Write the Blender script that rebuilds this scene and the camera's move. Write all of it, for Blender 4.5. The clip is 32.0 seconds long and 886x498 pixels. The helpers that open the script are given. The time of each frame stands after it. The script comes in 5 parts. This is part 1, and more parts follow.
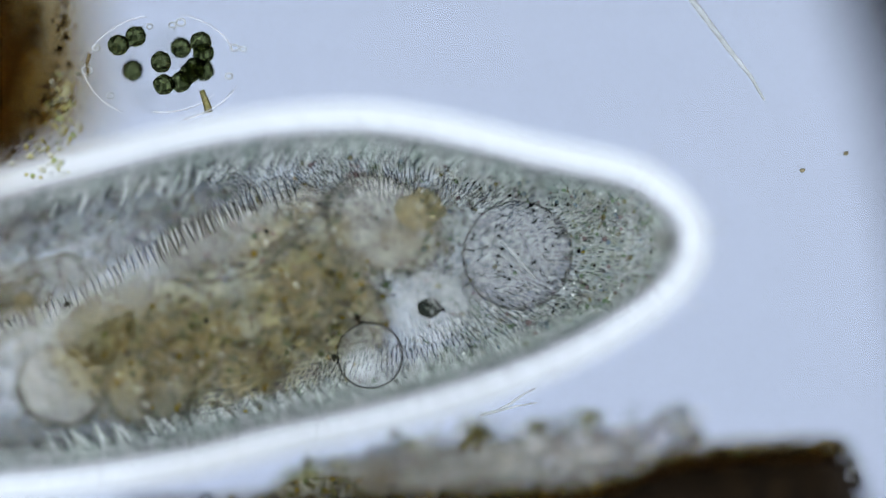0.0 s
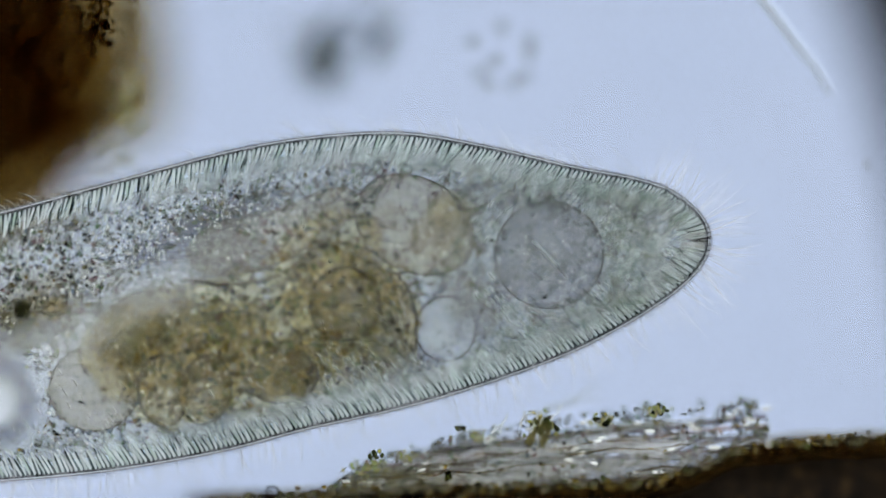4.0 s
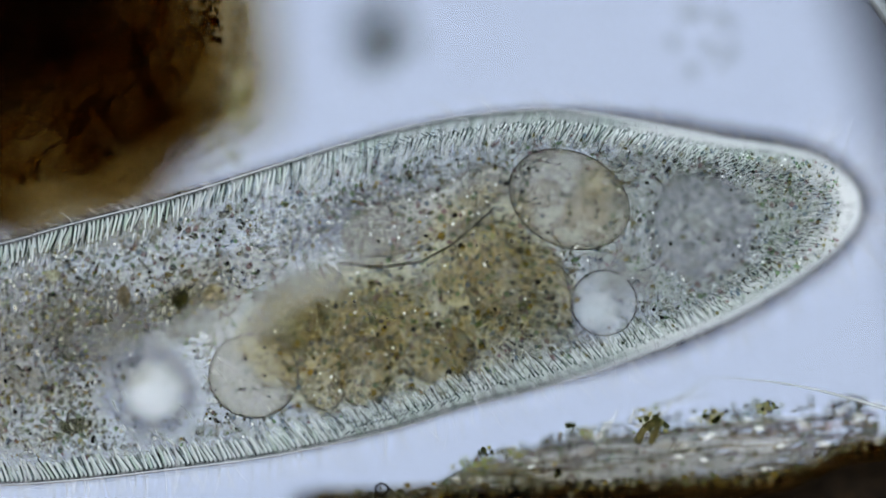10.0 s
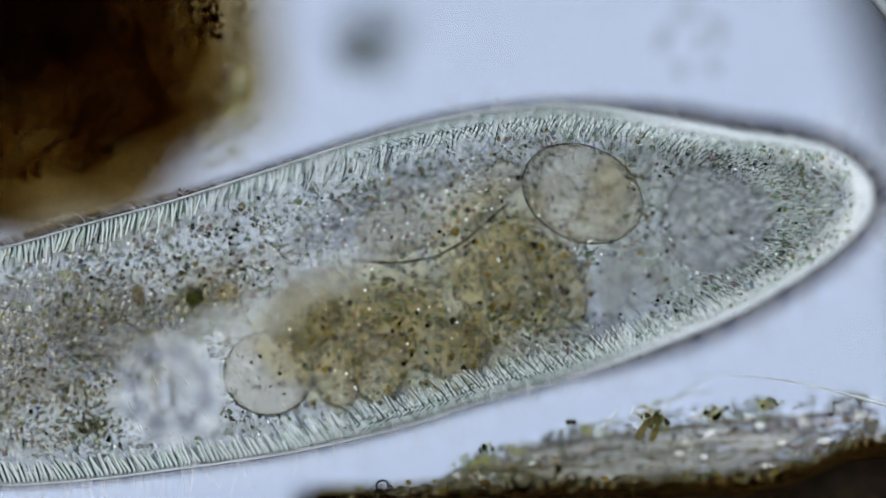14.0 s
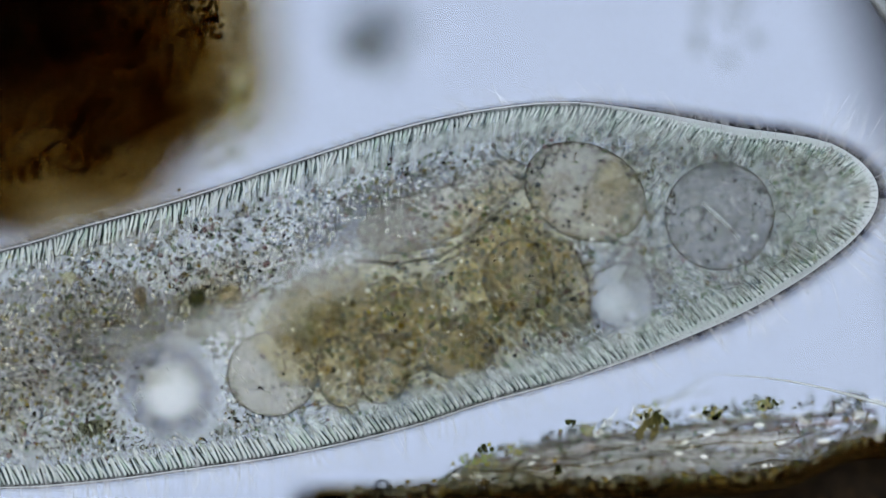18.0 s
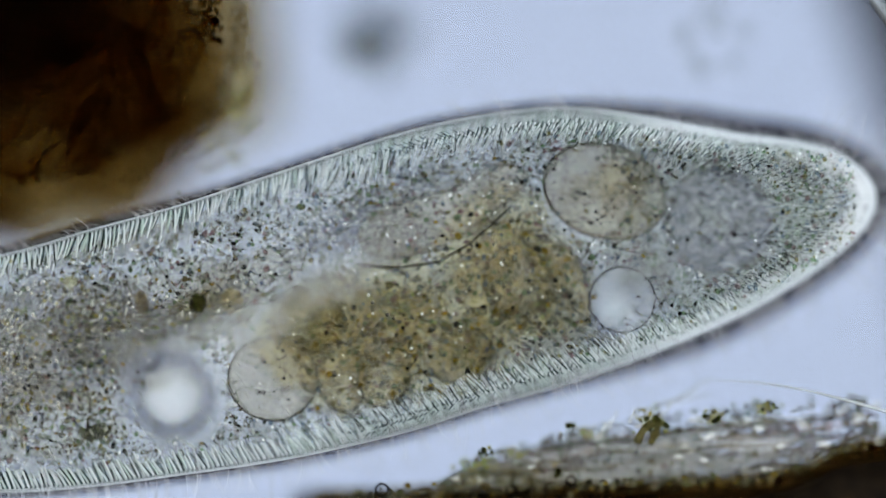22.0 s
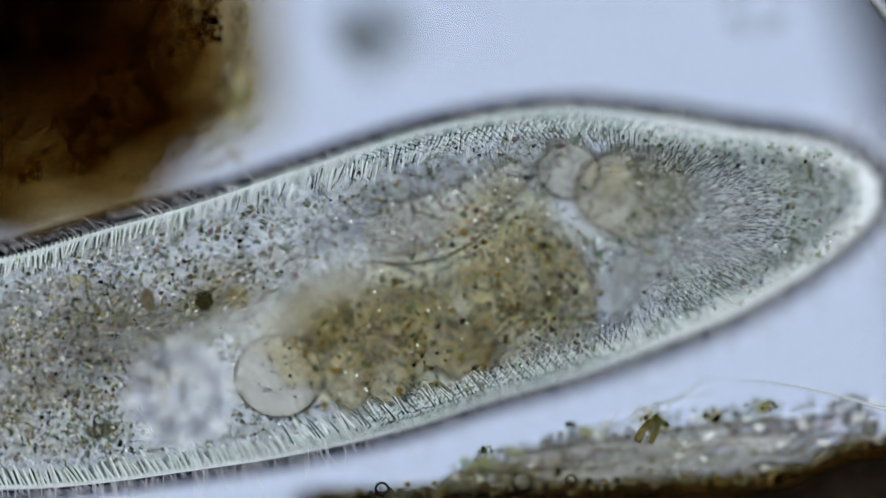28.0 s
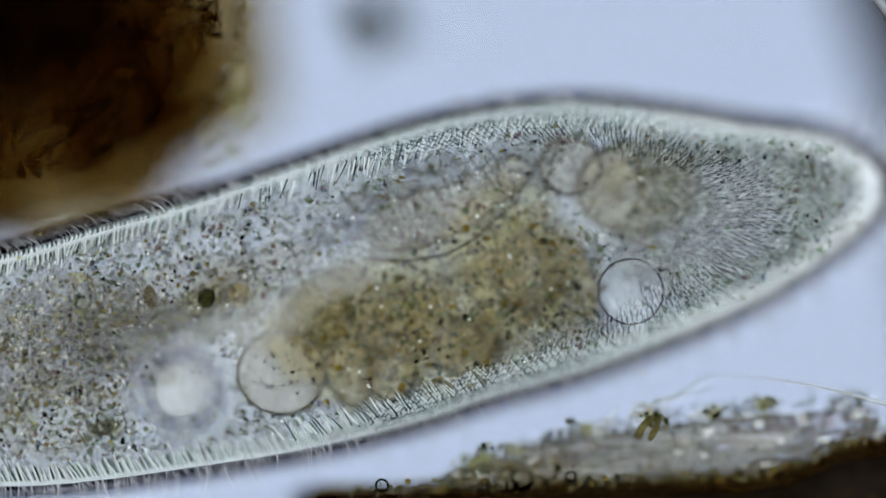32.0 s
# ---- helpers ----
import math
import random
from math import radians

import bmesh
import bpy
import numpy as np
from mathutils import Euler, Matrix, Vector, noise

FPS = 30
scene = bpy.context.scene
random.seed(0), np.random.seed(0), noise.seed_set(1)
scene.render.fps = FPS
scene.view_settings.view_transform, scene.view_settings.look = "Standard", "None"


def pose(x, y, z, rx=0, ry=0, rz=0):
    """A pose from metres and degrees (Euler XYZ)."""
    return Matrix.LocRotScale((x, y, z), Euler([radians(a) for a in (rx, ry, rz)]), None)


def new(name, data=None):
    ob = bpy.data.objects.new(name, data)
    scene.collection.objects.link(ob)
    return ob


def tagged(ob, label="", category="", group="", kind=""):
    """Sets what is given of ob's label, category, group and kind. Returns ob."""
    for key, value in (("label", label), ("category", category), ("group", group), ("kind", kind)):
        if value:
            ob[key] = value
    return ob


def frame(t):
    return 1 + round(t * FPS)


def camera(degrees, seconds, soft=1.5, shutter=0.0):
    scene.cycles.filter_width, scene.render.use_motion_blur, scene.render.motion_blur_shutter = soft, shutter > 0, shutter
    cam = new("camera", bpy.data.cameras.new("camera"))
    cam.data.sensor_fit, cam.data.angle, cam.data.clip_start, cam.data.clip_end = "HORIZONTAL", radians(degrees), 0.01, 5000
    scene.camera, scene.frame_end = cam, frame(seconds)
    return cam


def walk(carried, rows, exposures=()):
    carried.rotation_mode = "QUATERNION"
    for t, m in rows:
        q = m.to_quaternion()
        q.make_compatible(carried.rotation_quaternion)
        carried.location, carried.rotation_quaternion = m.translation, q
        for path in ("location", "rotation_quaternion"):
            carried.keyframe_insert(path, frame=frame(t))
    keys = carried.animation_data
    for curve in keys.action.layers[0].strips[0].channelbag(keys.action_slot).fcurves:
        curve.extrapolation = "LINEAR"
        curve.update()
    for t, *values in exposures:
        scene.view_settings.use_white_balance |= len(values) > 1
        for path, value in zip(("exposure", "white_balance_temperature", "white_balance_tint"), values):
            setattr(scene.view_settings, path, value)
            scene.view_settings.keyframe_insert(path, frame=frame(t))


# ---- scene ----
# A drop of pond water under a microscope, built 10,000 times life size: one micrometre is one centimetre here.
# The camera looks straight down; the focal plane lies REACH below it and climbs through the specimen as the stage is racked.
REACH = 24.0
FIELD = 1.568                      # width of the field of view
MID = 0.20                         # height of the ciliate's middle plane
SLIDE = -0.33                      # top of the glass slide
LENS_CONE, LAMP_CONE = 0.15, 0.115  # tangents of the half angles that the objective takes in and the condenser gives
scene.cycles.max_bounces, scene.cycles.transmission_bounces, scene.cycles.transparent_max_bounces = 40, 40, 64

cam = camera(2 * math.degrees(math.atan(FIELD / 2 / REACH)), 32.0, soft=1.2)
cam.data.dof.use_dof = True
cam.data.dof.focus_distance = REACH
cam.data.dof.aperture_fstop = 0.036 / FIELD / (2 * LENS_CONE)

# seconds, stage shift x, y, height of the focal plane
STAGE = [
    (0.0, 0.311, 0.016, 0.310), (0.1, 0.311, 0.016, 0.300), (0.2, 0.308, 0.016, 0.265), (0.3, 0.308, 0.016, 0.235),
    (0.5, 0.308, 0.016, 0.220), (1.0, 0.306, 0.015, 0.215), (1.5, 0.304, 0.014, 0.217), (2.0, 0.303, 0.013, 0.218),
    (2.5, 0.297, 0.011, 0.218), (3.0, 0.289, 0.010, 0.218), (3.5, 0.254, 0.008, 0.218), (4.5, 0.120, 0.002, 0.218),
    (5.5, 0.004, -0.003, 0.218), (6.0, 0.0, 0.0, 0.219), (6.5, 0.0, 0.0, 0.223), (7.0, 0.001, 0.0, 0.227),
    (9.0, 0.001, 0.0, 0.229), (10.5, 0.0, -0.001, 0.231), (11.0, 0.0, -0.002, 0.238), (11.5, 0.0, -0.002, 0.239), (12.0, -0.001, -0.005, 0.237),
    (13.0, -0.001, -0.006, 0.236), (14.5, -0.001, -0.006, 0.234), (16.5, 0.0, -0.006, 0.225), (18.0, 0.0, -0.006, 0.222),
    (19.0, 0.0, -0.006, 0.219), (21.0, 0.0, -0.006, 0.219), (21.5, 0.001, -0.002, 0.227), (22.0, 0.0, 0.0, 0.234),
    (24.0, 0.0, 0.0, 0.236), (25.5, 0.0, -0.002, 0.239), (27.5, 0.0, -0.002, 0.243), (30.0, 0.0, -0.002, 0.246),
    (30.6, 0.0, -0.002, 0.255), (31.0, 0.0, -0.005, 0.255), (31.5, 0.0, -0.008, 0.248), (32.0, 0.0, -0.008, 0.248)]
walk(cam, [(t, pose(x, y, REACH + z)) for t, x, y, z in STAGE])

# ---- light: the lamp under the stage, and an added even fill from above ----
LAMP_POWER = 1.0 * (LENS_CONE / LAMP_CONE) ** 2
# even fill added so that milky parts outshine the lamp field
world = bpy.data.worlds.new("fill_light")
scene.world = world
world.use_nodes = True
world.node_tree.nodes["Background"].inputs[0].default_value = (0.90, 0.965, 1.05, 1)
world.node_tree.nodes["Background"].inputs[1].default_value = 1.65


# ---- materials ----
def material(name):
    m = bpy.data.materials.new(name)
    m.use_nodes = True
    nt = m.node_tree
    nt.nodes.clear()
    out = nt.nodes.new("ShaderNodeOutputMaterial")
    return m, nt, out


def ramp(nt, fac, stops):
    r = nt.nodes.new("ShaderNodeValToRGB")
    els = r.color_ramp.elements
    while len(els) < len(stops):
        els.new(0.5)
    for el, (p, c) in zip(els, stops):
        el.position, el.color = p, (*c, 1)
    nt.links.new(fac, r.inputs[0])
    return r.outputs[0]


def noise_node(nt, scale, detail=3.0, rough=0.6, kind="NOISE", space="Object"):
    co = nt.nodes.new("ShaderNodeTexCoord")
    if kind == "VORONOI":
        n = nt.nodes.new("ShaderNodeTexVoronoi")
        n.inputs["Scale"].default_value = scale
        nt.links.new(co.outputs[space], n.inputs["Vector"])
        return n.outputs["Distance"]
    n = nt.nodes.new("ShaderNodeTexNoise")
    n.inputs["Scale"].default_value, n.inputs["Detail"].default_value, n.inputs["Roughness"].default_value = scale, detail, rough
    nt.links.new(co.outputs[space], n.inputs["Vector"])
    return n.outputs["Fac"]


def times(nt, a, b):
    mx = nt.nodes.new("ShaderNodeMix")
    mx.data_type, mx.blend_type = "RGBA", "MULTIPLY"
    mx.inputs[0].default_value = 1.0
    nt.links.new(a, mx.inputs[6])
    nt.links.new(b, mx.inputs[7])
    return mx.outputs[2]


def clear_stuff(name, coarse, fine, body=0.15, body_colour=(0.8, 0.8, 0.75), coarse_scale=6.0, fine_scale=60.0,
                fine_kind="NOISE", ior=0.0, island=None, relief=0.0, relief_scale=60.0):
    """Living matter that lets light pass: tinted clear part, with a little milky scatter."""
    m, nt, out = material(name)
    col = times(nt, ramp(nt, noise_node(nt, coarse_scale), coarse), ramp(nt, noise_node(nt, fine_scale, 4.0, 0.65, fine_kind), fine))
    if island:
        geo = nt.nodes.new("ShaderNodeNewGeometry")
        r = ramp(nt, geo.outputs["Random Per Island"], island)
        r.node.color_ramp.interpolation = "CONSTANT"
        col = times(nt, col, r)
    if ior:
        clear = nt.nodes.new("ShaderNodeBsdfRefraction")
        clear.inputs["IOR"].default_value = ior
        clear.inputs["Roughness"].default_value = 0.0
        if relief:
            bp = nt.nodes.new("ShaderNodeBump")
            bp.inputs["Strength"].default_value, bp.inputs["Distance"].default_value = 1.0, relief
            nt.links.new(noise_node(nt, relief_scale, 3.0, 0.7), bp.inputs["Height"])
            nt.links.new(bp.outputs[0], clear.inputs["Normal"])
    else:
        clear = nt.nodes.new("ShaderNodeBsdfTransparent")
    nt.links.new(col, clear.inputs["Color"])
    last = clear.outputs[0]
    if body > 0:
        thru = nt.nodes.new("ShaderNodeBsdfTranslucent")
        back = nt.nodes.new("ShaderNodeBsdfDiffuse")
        for n in (thru, back):
            n.inputs["Color"].default_value = (*body_colour, 1)
        both = nt.nodes.new("ShaderNodeMixShader")
        both.inputs[0].default_value = 0.85
        nt.links.new(thru.outputs[0], both.inputs[1])
        nt.links.new(back.outputs[0], both.inputs[2])
        mix = nt.nodes.new("ShaderNodeMixShader")
        mix.inputs[0].default_value = body
        nt.links.new(last, mix.inputs[1])
        nt.links.new(both.outputs[0], mix.inputs[2])
        last = mix.outputs[0]
    nt.links.new(last, out.inputs[0])
    return m


def solid_stuff(name, stops, scale=30.0, rough=0.6, bump=0.3, through=0.0):
    m, nt, out = material(name)
    b = nt.nodes.new("ShaderNodeBsdfPrincipled")
    f = noise_node(nt, scale, 6.0, 0.7)
    nt.links.new(ramp(nt, f, stops), b.inputs["Base Color"])
    b.inputs["Roughness"].default_value = rough
    b.inputs["Specular IOR Level"].default_value = 0.08
    bp = nt.nodes.new("ShaderNodeBump")
    bp.inputs["Strength"].default_value, bp.inputs["Distance"].default_value = bump, 0.01
    nt.links.new(f, bp.inputs["Height"])
    nt.links.new(bp.outputs[0], b.inputs["Normal"])
    nt.links.new(b.outputs[0], out.inputs[0])
    return m


ONE = (1.0, 1.0, 1.0)
m_lamp, nt, out = material("lamp_light")
em = nt.nodes.new("ShaderNodeEmission")
em.inputs["Color"].default_value = (0.47, 0.56, 0.75, 1)
em.inputs["Strength"].default_value = LAMP_POWER
nt.links.new(em.outputs[0], out.inputs[0])
m_black = solid_stuff("black_anodised_metal", [(0.3, (0.012, 0.012, 0.013)), (0.7, (0.02, 0.02, 0.022))], 8.0, 0.5, 0.05)
m_glass = clear_stuff("slide_glass", [(0.3, (0.985, 0.99, 0.995)), (0.7, ONE)], [(0.3, (0.995, 0.995, 0.995)), (0.7, ONE)], 0.0,
                      coarse_scale=2.0, fine_scale=9.0)
m_pellicle = clear_stuff("pellicle", [(0.3, (0.97, 0.97, 0.96)), (0.7, (0.99, 0.99, 0.98))], [(0.3, (0.97, 0.98, 0.97)), (0.6, ONE)], 0.0,
                         coarse_scale=5.0, fine_scale=70.0, ior=1.02)
m_cyto = clear_stuff("cytoplasm", [(0.3, (0.925, 0.922, 0.90)), (0.5, (0.96, 0.96, 0.95)), (0.7, (0.985, 0.985, 0.985))], [(0.34, (0.78, 0.81, 0.81)), (0.42, (0.95, 0.90, 0.96)), (0.48, ONE), (0.55, (0.95, 0.95, 0.86)), (0.62, ONE)], 0.05,
                     (0.86, 0.87, 0.84), coarse_scale=6.0, fine_scale=210.0, ior=1.04, relief=0.005, relief_scale=180.0)
m_food = clear_stuff("brown_food", [(0.3, (0.98, 0.95, 0.825)), (0.7, (0.99, 0.98, 0.93))], [(0.36, (0.90, 0.86, 0.76)), (0.46, (0.99, 0.96, 0.86)), (0.54, (0.96, 0.95, 0.90)), (0.62, ONE)], 0.05,
                     (0.72, 0.62, 0.42), coarse_scale=13.0, fine_scale=140.0, ior=1.02, relief=0.006, relief_scale=70.0)
m_vac = clear_stuff("vacuole_membrane", [(0.3, (0.91, 0.875, 0.80)), (0.7, (0.965, 0.945, 0.90))], [(0.35, (0.93, 0.92, 0.90)), (0.6, ONE)], 0.03,
                    coarse_scale=12.0, fine_scale=55.0, ior=1.045, relief=0.004, relief_scale=50.0)
m_nucleus = clear_stuff("nucleus", [(0.3, (0.83, 0.825, 0.83)), (0.7, (0.93, 0.925, 0.93))], [(0.35, (0.82, 0.82, 0.83)), (0.6, ONE)], 0.015,
                        coarse_scale=34.0, fine_scale=130.0)
m_water_vac = clear_stuff("clear_vacuole", [(0.3, (0.98, 0.99, 1.0)), (0.7, ONE)], [(0.3, (0.98, 0.98, 0.98)), (0.7, ONE)], 0.06,
                          (0.94, 0.95, 1.0), coarse_scale=10.0, fine_scale=60.0, ior=1.04, relief=0.004, relief_scale=40.0)
# white scatter painted for the glow of the water
m_core = clear_stuff("glow_white", [(0.3, (0.98, 0.99, 1.0)), (0.7, ONE)], [(0.3, (0.98, 0.98, 0.98)), (0.7, ONE)], 0.085,
                     (0.97, 0.98, 1.0), coarse_scale=10.0, fine_scale=60.0)
m_bead = clear_stuff("white_beads", [(0.3, (0.9, 0.92, 0.9)), (0.7, ONE)], [(0.3, (0.9, 0.9, 0.9)), (0.7, ONE)], 0.75,
                     (0.97, 0.98, 0.95), coarse_scale=10.0, fine_scale=60.0, island=[(0.0, (0.8, 0.85, 0.7)), (0.4, ONE)])
m_speck = clear_stuff("dark_specks", [(0.3, (0.2, 0.22, 0.2)), (0.7, (0.4, 0.42, 0.36))], [(0.3, (0.8, 0.8, 0.8)), (0.7, ONE)], 0.0,
                      coarse_scale=30.0, fine_scale=60.0, ior=1.05, island=[(0.0, (0.4, 0.42, 0.45)), (0.5, ONE)])
m_canal = clear_stuff("canal_water", [(0.3, (0.98, 0.99, 1.0)), (0.7, ONE)], [(0.3, (0.98, 0.98, 0.98)), (0.7, ONE)], 0.14,
                      (0.97, 0.98, 1.0), coarse_scale=10.0, fine_scale=60.0)
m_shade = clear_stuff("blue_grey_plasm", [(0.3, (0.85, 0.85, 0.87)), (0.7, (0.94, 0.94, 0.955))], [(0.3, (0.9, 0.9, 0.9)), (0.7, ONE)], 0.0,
                      coarse_scale=9.0, fine_scale=40.0)
m_wall = clear_stuff("vacuole_wall", [(0.3, (0.66, 0.65, 0.64)), (0.7, (0.82, 0.81, 0.80))], [(0.3, (0.9, 0.9, 0.9)), (0.7, ONE)], 0.0,
                     coarse_scale=10.0, fine_scale=40.0, ior=1.06)
m_bright_rod = clear_stuff("bright_trichocysts", [(0.3, (0.97, 0.99, 0.97)), (0.7, ONE)], [(0.3, (0.98, 0.98, 0.98)), (0.7, ONE)], 0.52,
                           (0.93, 0.975, 0.985), coarse_scale=9.0, fine_scale=60.0, ior=1.04)
m_mat = clear_stuff("brown_mat", [(0.3, (0.745, 0.67, 0.505)), (0.7, (0.925, 0.885, 0.76))], [(0.38, (0.70, 0.65, 0.54)), (0.50, (0.95, 0.93, 0.88)), (0.6, ONE)], 0.03,
                    (0.12, 0.08, 0.03), coarse_scale=14.0, fine_scale=90.0)
m_faint_rod = clear_stuff("faint_trichocysts", [(0.3, (0.97, 0.99, 0.97)), (0.7, ONE)], [(0.3, (0.98, 0.98, 0.98)), (0.7, ONE)], 0.25,
                          (0.96, 0.97, 0.96), coarse_scale=9.0, fine_scale=60.0, ior=1.04)
# dark copy of the rod material: the stripes' shade is in its colour
m_dark_rod = clear_stuff("shade_tinted_trichocysts", [(0.3, (0.50, 0.58, 0.58)), (0.7, (0.74, 0.80, 0.79))], [(0.3, (0.9, 0.9, 0.9)), (0.7, ONE)], 0.0,
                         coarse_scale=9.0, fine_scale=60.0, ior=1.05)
m_groove = clear_stuff("gullet_wall", [(0.3, (0.93, 0.885, 0.82)), (0.7, (0.98, 0.96, 0.92))], [(0.3, (0.95, 0.94, 0.92)), (0.7, ONE)], 0.06,
                       coarse_scale=8.0, fine_scale=30.0, ior=1.06)
m_haze = clear_stuff("milky_plasm", [(0.3, (0.985, 0.98, 0.97)), (0.7, ONE)], [(0.3, (0.99, 0.99, 0.99)), (0.7, ONE)], 0.026,
                     (0.88, 0.90, 0.90), coarse_scale=8.0, fine_scale=30.0)
m_rod = clear_stuff("trichocysts", [(0.3, (0.97, 0.99, 0.97)), (0.7, ONE)], [(0.3, (0.98, 0.98, 0.98)), (0.7, ONE)], 0.0,
                    (0.92, 0.95, 0.92), coarse_scale=9.0, fine_scale=60.0, ior=1.04,
                    island=[(0.0, (0.84, 0.90, 0.86)), (0.3, ONE)])
m_cilia = clear_stuff("cilia", [(0.3, (0.96, 0.96, 0.97)), (0.7, ONE)], [(0.3, (0.98, 0.98, 0.98)), (0.7, ONE)], 0.28,
                      (0.96, 0.96, 0.97), coarse_scale=9.0, fine_scale=60.0, ior=1.012)
m_grain = clear_stuff("granules", [(0.3, (0.8, 0.8, 0.75)), (0.7, ONE)], [(0.3, (0.9, 0.9, 0.9)), (0.7, ONE)], 0.05,
                      (0.6, 0.55, 0.3), coarse_scale=9.0, fine_scale=90.0, ior=1.13,
                      island=[(0.0, (0.13, 0.14, 0.15)), (0.10, (0.80, 0.77, 0.62)), (0.22, (0.98, 0.82, 0.30)), (0.42, (0.66, 0.76, 0.48)), (0.5, ONE)])
m_crumb = clear_stuff("brown_crumbs", [(0.3, (0.68, 0.59, 0.42)), (0.7, (0.92, 0.85, 0.65))], [(0.3, (0.8, 0.8, 0.8)), (0.7, ONE)], 0.0,
                      coarse_scale=30.0, fine_scale=90.0, ior=1.03, island=[(0.0, (0.6, 0.56, 0.46)), (0.15, (0.9, 0.86, 0.72)), (0.4, ONE)])
m_clear_grain = clear_stuff("clear_granules", [(0.3, (0.86, 0.90, 0.86)), (0.7, ONE)], [(0.3, (0.9, 0.9, 0.9)), (0.7, ONE)], 0.05,
                            (0.86, 0.83, 0.68), coarse_scale=9.0, fine_scale=90.0, ior=1.09,
                            island=[(0.0, (0.42, 0.42, 0.42)), (0.07, (0.76, 0.70, 0.46)), (0.16, (0.66, 0.80, 0.62)), (0.28, (0.86, 0.70, 0.74)), (0.38, (0.70, 0.78, 0.90)), (0.5, ONE)])
m_debris = clear_stuff("brown_detritus", [(0.3, (0.76, 0.685, 0.525)), (0.7, (0.935, 0.885, 0.75))], [(0.35, (0.66, 0.60, 0.48)), (0.6, ONE)], 0.03,
                       (0.10, 0.07, 0.03), coarse_scale=12.0, fine_scale=80.0)
m_deep = clear_stuff("deep_food", [(0.3, (0.84, 0.81, 0.70)), (0.7, (0.93, 0.91, 0.84))], [(0.35, (0.93, 0.91, 0.84)), (0.6, ONE)], 0.0,
                     coarse_scale=14.0, fine_scale=50.0)
m_crystal = clear_stuff("crystal_grains", [(0.3, (0.84, 0.86, 0.60)), (0.7, ONE)], [(0.3, (0.9, 0.9, 0.9)), (0.7, ONE)], 0.14,
                        (0.95, 0.95, 0.80), coarse_scale=20.0, fine_scale=90.0, ior=1.12, island=[(0.0, (0.25, 0.27, 0.20)), (0.14, (0.92, 0.86, 0.34)), (0.42, (0.80, 0.90, 0.50)), (0.6, (0.96, 0.88, 0.60)), (0.8, ONE)])
# faint white scatter added to brighten snout, front vacuole and pale patches
m_front = clear_stuff("white_fill", [(0.3, (0.98, 0.985, 0.99)), (0.7, ONE)], [(0.35, (0.95, 0.96, 0.96)), (0.6, ONE)], 0.14, (0.93, 0.96, 0.98), coarse_scale=30.0, fine_scale=120.0)
# the edge's dark and bright defocus bands are put into these two colours
m_dark_band = clear_stuff("dark_band", [(0.3, (0.17, 0.17, 0.23)), (0.7, (0.24, 0.24, 0.31))], [(0.35, (0.9, 0.9, 0.92)), (0.6, ONE)], 0.0, coarse_scale=8.0, fine_scale=50.0)
m_bright_band = clear_stuff("bright_band", [(0.3, (0.98, 0.98, 0.98)), (0.7, ONE)], [(0.35, (0.97, 0.97, 0.97)), (0.6, ONE)], 0.46,
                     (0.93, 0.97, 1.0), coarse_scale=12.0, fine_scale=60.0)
m_thread = clear_stuff("grey_thread", [(0.3, (0.62, 0.66, 0.62)), (0.7, (0.9, 0.92, 0.9))], [(0.35, (0.5, 0.52, 0.48)), (0.55, ONE)], 0.25,
                       (0.95, 0.97, 1.0), coarse_scale=30.0, fine_scale=60.0, ior=1.05)
m_felt = clear_stuff("brown_felt", [(0.3, (0.86, 0.80, 0.67)), (0.7, (0.98, 0.95, 0.88))], [(0.35, (0.86, 0.81, 0.72)), (0.6, ONE)], 0.0,
                     coarse_scale=30.0, fine_scale=120.0)
m_tint_rod = clear_stuff("tinted_trichocysts", [(0.3, (0.9, 0.97, 0.92)), (0.7, (0.98, 0.93, 0.97))], [(0.3, (0.98, 0.98, 0.98)), (0.7, ONE)], 0.40,
                         (0.92, 0.98, 0.95), coarse_scale=40.0, fine_scale=60.0, ior=1.04, island=[(0.0, (0.80, 0.95, 0.84)), (0.4, (0.95, 0.84, 0.93)), (0.7, ONE)])
# tints that paint the edge's dark line and bright rim
m_rim = clear_stuff("edge_line", [(0.3, (0.30, 0.28, 0.36)), (0.7, (0.42, 0.39, 0.48))], [(0.35, (0.86, 0.86, 0.88)), (0.6, ONE)], 0.0, coarse_scale=8.0, fine_scale=50.0)
m_rim_glow = clear_stuff("bright_rim", [(0.3, (0.98, 0.98, 0.98)), (0.7, ONE)], [(0.35, (0.97, 0.97, 0.97)), (0.6, ONE)], 0.36,
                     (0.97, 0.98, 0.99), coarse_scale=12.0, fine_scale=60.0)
m_warm = clear_stuff("olive_grey_plasm", [(0.3, (0.94, 0.92, 0.885)), (0.7, (0.985, 0.975, 0.96))], [(0.35, (0.95, 0.95, 0.93)), (0.6, ONE)], 0.0, coarse_scale=14.0, fine_scale=60.0)
m_dash = clear_stuff("dark_dashes", [(0.3, (0.66, 0.68, 0.70)), (0.7, (0.82, 0.83, 0.85))], [(0.35, (0.93, 0.93, 0.93)), (0.6, ONE)], 0.0, coarse_scale=9.0, fine_scale=60.0)
m_dark = solid_stuff("dark_detritus", [(0.35, (0.002, 0.0014, 0.0008)), (0.55, (0.010, 0.006, 0.003)), (0.72, (0.05, 0.030, 0.010))], 26.0, 0.85, 0.6)
